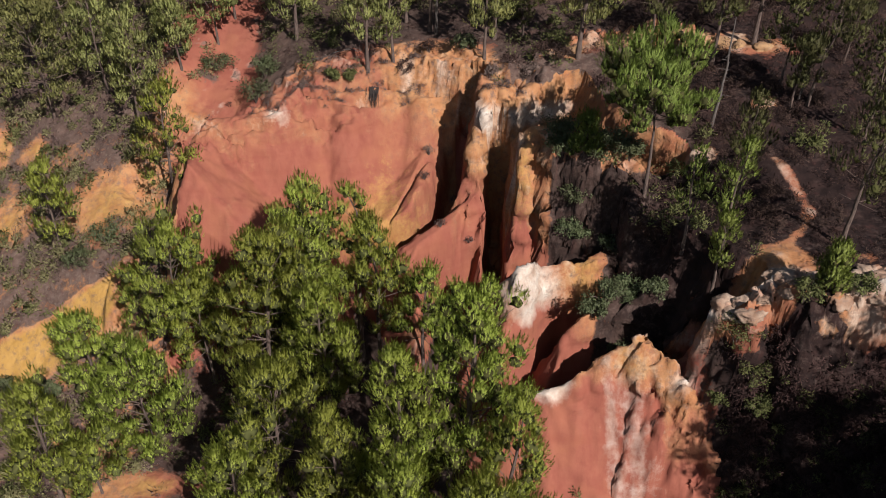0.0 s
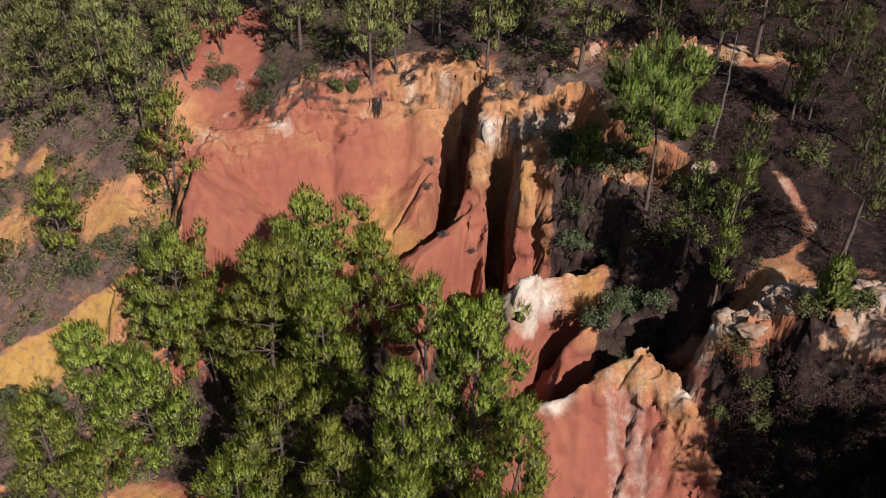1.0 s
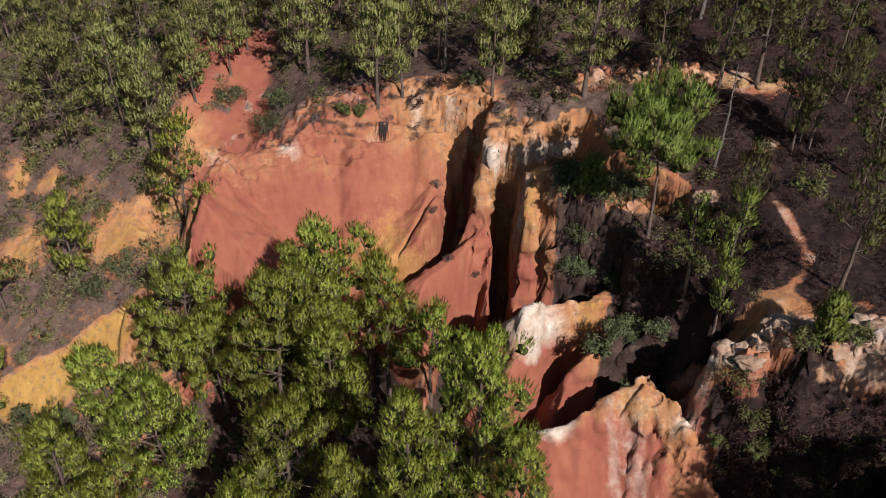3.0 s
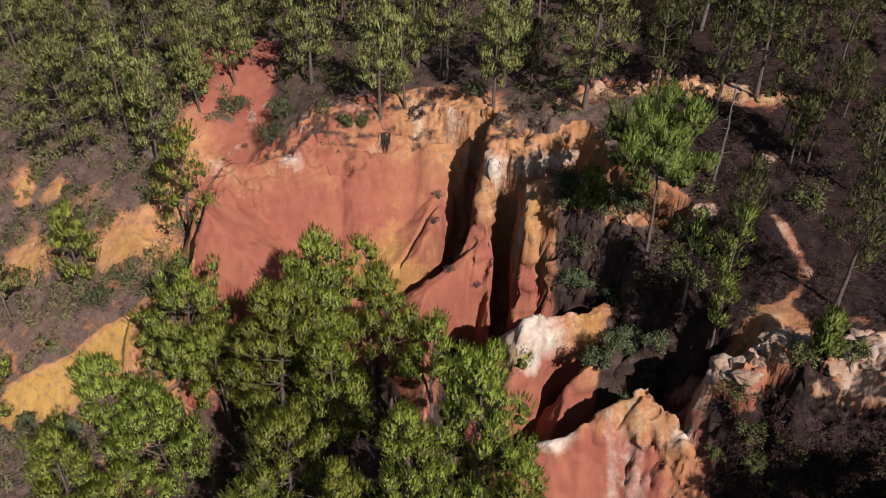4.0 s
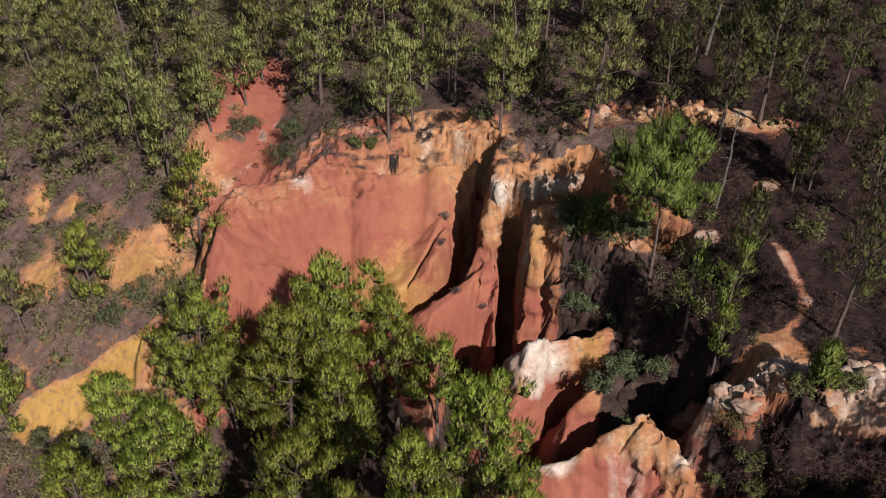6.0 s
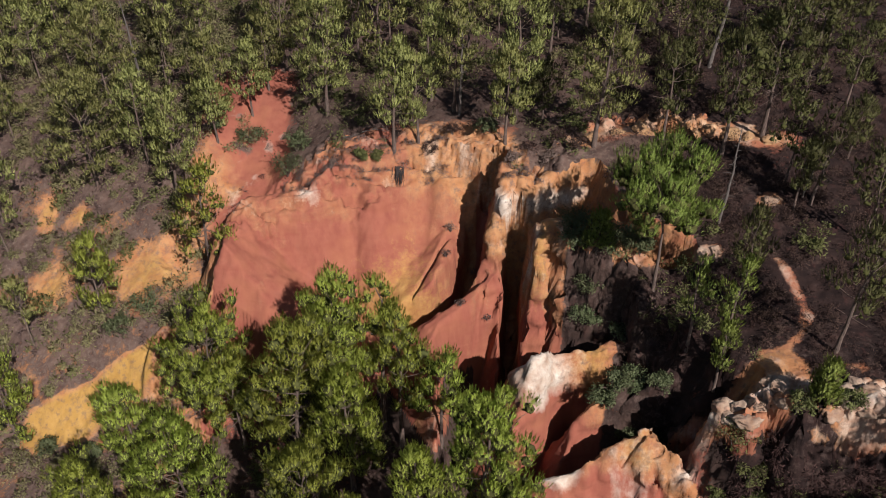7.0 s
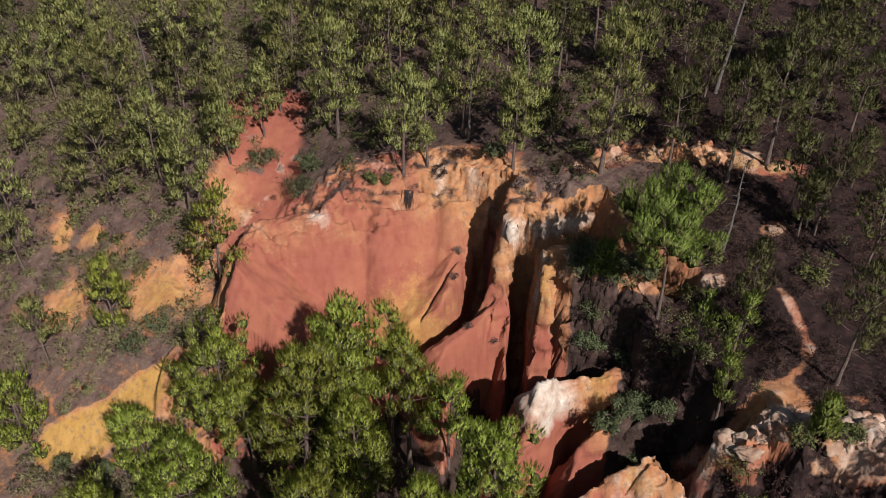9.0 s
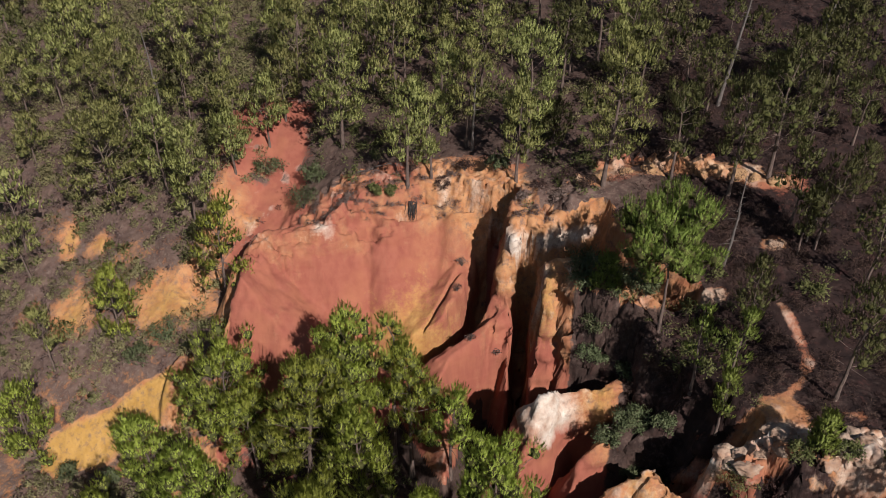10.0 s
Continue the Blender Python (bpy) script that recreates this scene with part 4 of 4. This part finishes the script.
def undergrowth(name, label, seed, want, mat, lo, hi, count, leaf, rule, area=(-62, 48, 30, 140)):
    rng = np.random.default_rng(seed)
    x, y = rng.uniform(area[0], area[1], want * 14), rng.uniform(area[2], area[3], want * 14)
    keep = (np.abs(x) < 14 + 0.48 * y) & rule(x, y, rng)
    x, y = x[keep][:want], y[keep][:want]
    z = terrain(x, y)
    size = rng.uniform(lo, hi, len(x))
    tri, face, soft = tufts(rng, np.column_stack([x, y, z + 0.25 * size]), size, count, leaf, 0.45 if mat in (HEATH, SHADED_HEATH) else 0.8)
    return tagged(new(name, mesh_from(name, tri, face, mat, normals=soft)), label, "undergrowth", kind="stuff")


def slope_of(x, y):
    e = 0.3
    return np.hypot(terrain(x + e, y) - terrain(x - e, y), terrain(x, y + e) - terrain(x, y - e)) / (2 * e)


def scrub_here(x, y, rng):
    """Bushes stand on soil, seldom on bare rock."""
    hit, d = inside(x, y, BOWL)
    z = terrain(x, y)
    ochre, pale, litter, gold, shade_soil = earth_zones(x, y, z, slope_of(x, y))
    steep = slope_of(x, y)
    cover = np.clip(litter + 0.1, 0.0, 1) * np.clip(1.5 - steep * np.where((x > 7) & (y < 62), 0.35, 1.0), 0, 1)
    hit, d = inside(x, y, BOWL)
    bare = hit & (x < np.where(y < 41, 16.2, 13.5)) & (y > 33) & (z > valley(x, y) + 2.0) & (shade_soil < 0.5)
    return (rng.random(len(x)) < cover) & ~bare


def plateau(x, y, rng):
    return (x > -19 + 3 * fbm(x, y, 8, 2, 71)) & scrub_here(x, y, rng)


def slope_heath(x, y, rng):
    return (x < -16 + 3 * fbm(x, y, 8, 2, 71)) & scrub_here(x, y, rng)


def green_places(x, y, rng):
    return (fbm(x, y, 9, 2, 73) > step01(8, 18, x) * 0.40 - 0.1) & scrub_here(x, y, rng)


undergrowth("heath", "dry grey-brown heath on the western slope", 5, 1200, HEATH, 0.25, 0.85, 60, 0.11, slope_heath)
undergrowth("dark_heath", "reddish-brown heath under the pines, darkened in colour for their shade", 9, 2800, SHADED_HEATH, 0.25, 1.0, 60, 0.09, plateau)
undergrowth("scrub", "low dull green scrub on the wooded slopes", 6, 1700, SCRUB, 0.30, 1.1, 70, 0.095, green_places)


def western_slope(x, y, rng):
    return (x < -20) & (y < 125) & scrub_here(x, y, rng)


def open_wood(x, y, rng):
    return (y > 76 + 0.15 * np.maximum(0, x)) & (x < 22) & (fbm(x, y, 7, 3, 78) > -0.25) & scrub_here(x, y, rng)


undergrowth("maquis", "olive-brown maquis thickets covering the western slope", 11, 1400, MAQUIS, 0.5, 1.3, 150, 0.11, western_slope)
undergrowth("wood_maquis", "olive-brown maquis under the pines of the plateau", 12, 700, MAQUIS, 0.5, 1.3, 130, 0.12, open_wood)
undergrowth("heath_thicket", "grey leafless heath thickets on the western slope", 7, 330, HEATH, 0.6, 1.3, 200, 0.11, western_slope)
undergrowth("scrub_thicket", "dull green scrub thickets on the wooded slopes", 8, 420, SCRUB, 0.6, 1.4, 200, 0.13, green_places)



def shoulder(x, y, rng):
    return (x > 11 + 2 * fbm(x, y, 5, 2, 75)) & (x < 42) & (y > 41) & (y < 86) & scrub_here(x, y, rng)


undergrowth("brown_thicket", "feathery brown thickets on the eastern shoulder, with shade in their colour", 15, 620, SHADED_HEATH, 0.6, 1.4, 190, 0.085, shoulder)


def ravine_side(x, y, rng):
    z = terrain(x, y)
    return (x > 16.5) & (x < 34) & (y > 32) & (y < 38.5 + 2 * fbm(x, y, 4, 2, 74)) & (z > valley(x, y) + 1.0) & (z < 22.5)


undergrowth("ravine_thicket", "tangled thickets on the ravine side, darkened in colour for its shade", 13, 420, SHADED_HEATH, 0.5, 1.2, 130, 0.13, ravine_side, (15, 36, 28, 42))
undergrowth("ravine_scrub", "dull green scrub on the shaded ravine side", 14, 90, SCRUB, 0.4, 1.0, 160, 0.10, ravine_side, (15, 36, 28, 42))


def cliff_edge(x, y, rng):
    """Dry tufts on the bench under the rim of the red wall, and along its brink."""
    hit, d = inside(x, y, BOWL)
    rim = np.where(hit, d, -d)
    return (x > -16) & (x < 9) & (y > 62) & (rim > -2.5) & (rim < 2.0) & (fbm(x, y, 2.2, 3, 79) > 0.0) & (slope_of(x, y) < 2.2)


undergrowth("rim_tufts", "dry brown tufts along the rim of the red wall", 16, 330, HEATH, 0.14, 0.42, 70, 0.07, cliff_edge, (-17, 10, 61, 75))
# ---------------------------------------------------------------- bushes, boulders and dead wood
def bush(seed, x, y, wide, high, label, leaves=700, leaf=0.085, mat=OAK, group="bushes on the cliffs", lean=0.0):
    """A many-stemmed shrub: forked stems and small leaves in clumps."""
    rng = np.random.default_rng(seed)
    root = new("bush")
    root.matrix_basis = pose(x, y, ground_z(x, y), lean, 0, 0)
    tagged(root, label, "bush", group)
    stems, tips = [], []
    for k in range(9):
        a, out = k * 2.4 + rng.normal(0, 0.3), rng.uniform(0.3, 1.0)
        end = np.array([math.cos(a) * wide * out, math.sin(a) * wide * out, high * (1.05 - 0.45 * out)])
        u = np.linspace(0, 1, 5)[:, None]
        pts = end * u + np.array([0, 0, 0.25 * high]) * np.sin(u * 3.14) + rng.normal(0, 0.04 * wide, (5, 3)) * u
        pts[0, 2] = -0.25
        stems.append((pts, np.linspace(0.045, 0.010, 5) * (0.5 + 0.4 * wide)))
        tips += [pts[3], pts[4], (pts[2] + pts[3]) / 2 + rng.normal(0, 0.2 * wide, 3)]
    tips = np.array(tips)
    tips[:, 2] = np.maximum(tips[:, 2], 0.15)
    each = max(8, leaves // len(tips))
    tri, face, soft = tufts(rng, tips, rng.uniform(0.28, 0.48, len(tips)) * wide, each, leaf)
    part("stemwork", mesh_from("stemwork", *tubes(stems, 4), BARK, True), root, kind="stuff")
    part("foliage", mesh_from("foliage", tri, face, mat, normals=soft), root)
    return root


DARK, GREY, DRY = "dark evergreen bush hanging over the cliff edge", "grey-green evergreen bush on bare earth", "dry twiggy bush with dark leaves on the red wall"
BUSHES = [  # x, y, half width, height
    (8.4, 57.8, 1.8, 1.1), (9.6, 56.0, 1.7, 1.1), (10.6, 54.6, 1.5, 1.2), (9.2, 54.2, 1.2, 0.8), (11.6, 55.2, 1.6, 1.4), (11.6, 52.0, 1.2, 1.2),
    (10.4, 46.0, 1.5, 1.5), (11.6, 46.8, 1.3, 1.3), (12.2, 48.6, 1.2, 1.2), (13.4, 45.6, 0.9, 1.2), (6.6, 60.2, 1.5, 1.8), (7.6, 61.2, 1.3, 1.6), (8.6, 60.2, 1.2, 1.3),
    (8.2, 55.4, 1.1, 1.2), (8.8, 53.8, 1.1, 1.2), (9.8, 53.2, 1.0, 1.2), (7.9, 56.6, 1.1, 1.1), (10.6, 56.6, 1.2, 1.2), (10.2, 51.9, 0.9, 1.0), (12.6, 54.6, 1.0, 1.2),
    (9.6, 45.3, 0.9, 1.0), (11.6, 44.6, 0.8, 0.9), (12.6, 46.4, 0.9, 1.0), (12.9, 43.6, 0.6, 0.7)]
for k, (x, y, wide, high) in enumerate(BUSHES):
    bush(300 + k, x, y, wide, high, DARK, 1500)
for k, (x, y, wide, high) in enumerate(((-15.3, 73.6, 1.6, 1.7), (-15.8, 71.0, 1.8, 1.7), (-20.0, 76.0, 1.7, 1.0), (-25.2, 73.8, 0.6, 0.7), (-22.9, 75.6, 0.6, 0.7),
                                        (-26.4, 59.0, 1.8, 1.7), (-28.6, 58.0, 1.4, 1.4), (-9.0, 68.9, 0.7, 0.6), (-7.6, 69.0, 0.6, 0.5), (1.6, 70.8, 1.0, 0.9),
                                        (-29.6, 49.6, 0.9, 1.2), (-33.6, 50.4, 0.9, 1.3))):
    bush(400 + k, x, y, wide, high, GREY, 1500, 0.085, SCRUB if -10 < x < 0 else OAK, "bushes round the red wall")
for k, (x, y, wide, high) in enumerate(((16.4, 38.6, 1.3, 2.2), (17.4, 37.6, 1.0, 1.6), (17.9, 36.7, 0.9, 1.9), (15.9, 37.9, 0.7, 1.0), (19.2, 38.2, 0.9, 1.2), (22.0, 38.0, 0.8, 1.0), (24.6, 37.9, 0.9, 1.1), (18.2, 38.0, 0.7, 1.1), (20.8, 38.9, 1.0, 1.4), (13.6, 44.0, 0.8, 1.2))):
    bush(430 + k, x, y, wide, high, "olive twiggy shrub growing among pale rocks", 1300, 0.07, SCRUB, "shrubs among the rocks")
for k, (x, y, wide, high) in enumerate(((-1.2, 65.3, 0.6, 0.7), (-1.5, 62.6, 0.5, 0.5), (-0.2, 57.2, 0.5, 0.5), (1.9, 57.4, 0.4, 0.3))):
    bush(450 + k, x, y, wide, high, DRY, 90, 0.06, HEATH, "twiggy bushes on the red wall")

for k, (x, y, wide, high) in enumerate(((6.6, 65.6, 0.9, 0.8), (8.9, 66.4, 1.0, 0.9), (5.0, 66.9, 0.8, 0.7), (9.8, 63.0, 1.0, 0.9), (7.4, 68.0, 1.1, 1.0),
                                        (11.4, 62.4, 0.9, 0.9), (3.6, 65.6, 0.6, 0.5), (-3.0, 69.8, 0.9, 0.8), (-1.2, 70.6, 0.8, 0.8), (-11.4, 69.2, 0.8, 0.6))):
    bush(470 + k, x, y, wide, high, "dry brown heath bush on the cliff top", 900, 0.07, SHADED_HEATH if k % 3 else HEATH, "heath bushes on the cliff top")


def boulder(seed, x, y, size, label="pale weathered sandstone boulder with a pitted surface"):
    """A blunt, broken block of rock, half sunk in the ground."""
    rng = np.random.default_rng(seed)
    bm = bmesh.new()
    bmesh.ops.create_icosphere(bm, subdivisions=4, radius=1.0)
    shift = Vector(rng.uniform(-50, 50, 3))
    cuts = [Vector(unit(rng.normal(size=3))) for _ in range(11)]
    for v in bm.verts:
        d = v.co.normalized()
        r = 1.0
        for c in cuts:                                  # flat broken faces
            r = min(r, 0.66 / max(0.2, d.dot(c)))
        r *= 1 + 0.22 * noise.noise(d * 1.6 + shift) + 0.26 * (0.5 - abs(noise.noise(d * 3.4 + shift))) + 0.08 * noise.noise(d * 8.0 + shift)
        v.co = Vector((d.x * 1.2, d.y, d.z * 0.7)) * r * 0.9 * size
    for f in bm.faces:
        f.smooth = True
    me = bpy.data.meshes.new("boulder")
    bm.to_mesh(me)
    bm.free()
    me.materials.append(GOLD_ROCK if y > 60 else ROCK)
    ob = new("boulder", me)
    ob.matrix_basis = pose(x, y, ground_z(x, y) - 0.10 * size, rng.uniform(-12, 12), rng.uniform(-12, 12), rng.uniform(0, 360))
    return tagged(ob, "golden sandstone block in the ledge under the pines" if y > 60 else label, "boulder", "boulders on the eastern shoulder")


def rock_material(name, dark, light):
    m, nt, bsdf = material(name)
    geo = nt.nodes.new("ShaderNodeNewGeometry").outputs["Position"]
    broad, fine = speckle(nt, geo, 0.8, 4), speckle(nt, geo, 4.0, 6, 0.65)
    col = mix(nt, ramp(nt, broad, 0.35, 0.65), dark, light)
    col = mix(nt, ramp(nt, fine, 0.5, 0.75), col, (0.140, 0.091, 0.070, 1))
    nt.links.new(col, bsdf.inputs["Base Color"])
    bsdf.inputs["Roughness"].default_value = 0.95
    bump = node(nt, "ShaderNodeBump", Strength=0.8, Distance=0.12)
    nt.links.new(fine, bump.inputs["Height"])
    nt.links.new(bump.outputs[0], bsdf.inputs["Normal"])
    return m


ROCK = rock_material("pale_rock", (0.180, 0.098, 0.058, 1), (0.310, 0.228, 0.165, 1))
GOLD_ROCK = rock_material("golden_rock", (0.190, 0.092, 0.040, 1), (0.300, 0.180, 0.085, 1))
for k, (x, y, size) in enumerate((
        (18.6, 39.0, 0.55), (19.7, 39.4, 0.6), (20.4, 39.0, 0.5), (22.4, 39.2, 0.7), (23.4, 38.7, 0.8), (24.4, 39.0, 0.7), (25.4, 38.6, 0.6),
        (17.0, 54.2, 0.6), (17.8, 54.2, 0.5), (22.3, 58.3, 0.6), (16.2, 69.4, 0.6), (19.6, 68.6, 0.5),
        (15.7, 40.2, 0.75), (16.0, 39.3, 0.65), (16.8, 39.9, 0.7), (16.9, 38.6, 0.8), (17.6, 40.9, 0.6), (18.4, 40.9, 0.65), (18.9, 40.3, 0.8), (19.5, 40.6, 0.45),
        (17.8, 39.6, 0.55), (21.2, 38.2, 0.75), (21.9, 38.7, 0.6), (22.9, 38.0, 0.7), (24.0, 38.1, 0.65), (22.8, 39.9, 0.5), (20.9, 39.5, 0.4), (25.2, 37.9, 0.6),
        (10.2, 68.2, 0.8), (12.4, 68.8, 0.7), (14.3, 68.9, 0.95), (15.1, 68.4, 0.6), (17.6, 69.0, 0.8), (18.6, 68.2, 0.7), (21.2, 67.7, 0.9), (22.6, 67.0, 0.7), (24.2, 66.2, 0.8))):
    boulder(700 + k, x, y, size)


def dead_tree(seed, x, y, high, lean, label="leafless grey dead pine with broken branch stubs"):
    rng = np.random.default_rng(seed)
    root = new("dead_tree")
    root.matrix_basis = pose(x, y, ground_z(x, y), 0, lean, rng.uniform(0, 20))
    tagged(root, label, "dead tree", "dead pines")
    s = np.linspace(0, 1, 8)
    stem = np.column_stack([np.cumsum(rng.normal(0, 0.05, 8)), np.cumsum(rng.normal(0, 0.05, 8)), s * high])
    stem[0, 2] = -0.4
    limbs = []
    for k in range(22):
        f = rng.uniform(0.25, 0.97)
        a = k * 2.4
        p = np.array([np.interp(f, s, stem[:, 0]), np.interp(f, s, stem[:, 1]), f * high])
        l = rng.uniform(0.3, 1.3) * (1.15 - f)
        u = np.linspace(0, 1, 4)[:, None]
        limbs.append((p + u * l * np.array([math.cos(a), math.sin(a), 0.25]) - np.array([0, 0, 0.2]) * l * u ** 2, np.linspace(0.03, 0.008, 4)))
    part("trunk", mesh_from("trunk", *tubes([(stem, 0.16 * (1 - 0.8 * s) * high / 9)], 8), DEADWOOD, True), root)
    part("branchwork", mesh_from("branchwork", *tubes(limbs, 4), DEADWOOD, True), root, kind="stuff")
    return root


for k, (x, y, high, lean) in enumerate(((18.3, 56.5, 8.0, 2), (-33.0, 86.0, 9.0, -3), (21.5, 78.5, 12.0, 7), (29.0, 80.0, 11.0, 8), (24.6, 58.4, 5.0, 3), (-0.6, 73.6, 8.0, 2))):
    dead_tree(800 + k, x, y, high, lean)


def fallen_branch(x, y):
    u = np.linspace(0, 1, 9)
    pts = np.column_stack([x + 3.8 * u, y + 0.5 * np.sin(3 * u), 0 * u])
    pts[:, 2] = [ground_z(a, b) for a, b, _ in pts]
    pts[:, 2] += 0.06 + 0.35 * np.sin(math.pi * u)
    ob = new("fallen_branch", mesh_from("fallen_branch", *tubes([(pts, 0.075 - 0.05 * u)], 6), DEADWOOD, True))
    return tagged(ob, "bleached fallen branch lying along the cliff top", "branch")


fallen_branch(-10.8, 71.6)


ROOT_BARK = bark_material("dark_roots", (0.011, 0.008, 0.007, 1), (0.035, 0.024, 0.020, 1))


def root_mat(x, y, high, wide):
    """Roots of a cliff-top pine, hanging in a dark tangle over the rim."""
    rng = np.random.default_rng(3)
    lines = []
    z = ground_z(x, y + 1.0)
    for k in range(34):
        u = np.linspace(0, 1, 6)
        a = x + rng.normal(0, wide)
        pts = np.column_stack([a + np.cumsum(rng.normal(0, 0.05, 6)), y + 0.9 - 1.3 * np.sqrt(u) + rng.normal(0, 0.04, 6), z + 0.1 - high * rng.uniform(0.15, 1.0) * u])
        lines.append((pts, np.linspace(0.03, 0.006, 6)))
    ob = new("hanging_roots", mesh_from("hanging_roots", *tubes(lines, 4), ROOT_BARK, True))
    return tagged(ob, "dark tangle of pine roots hanging over the cliff rim", "roots")


root_mat(-5.7, 67.7, 1.7, 0.22)
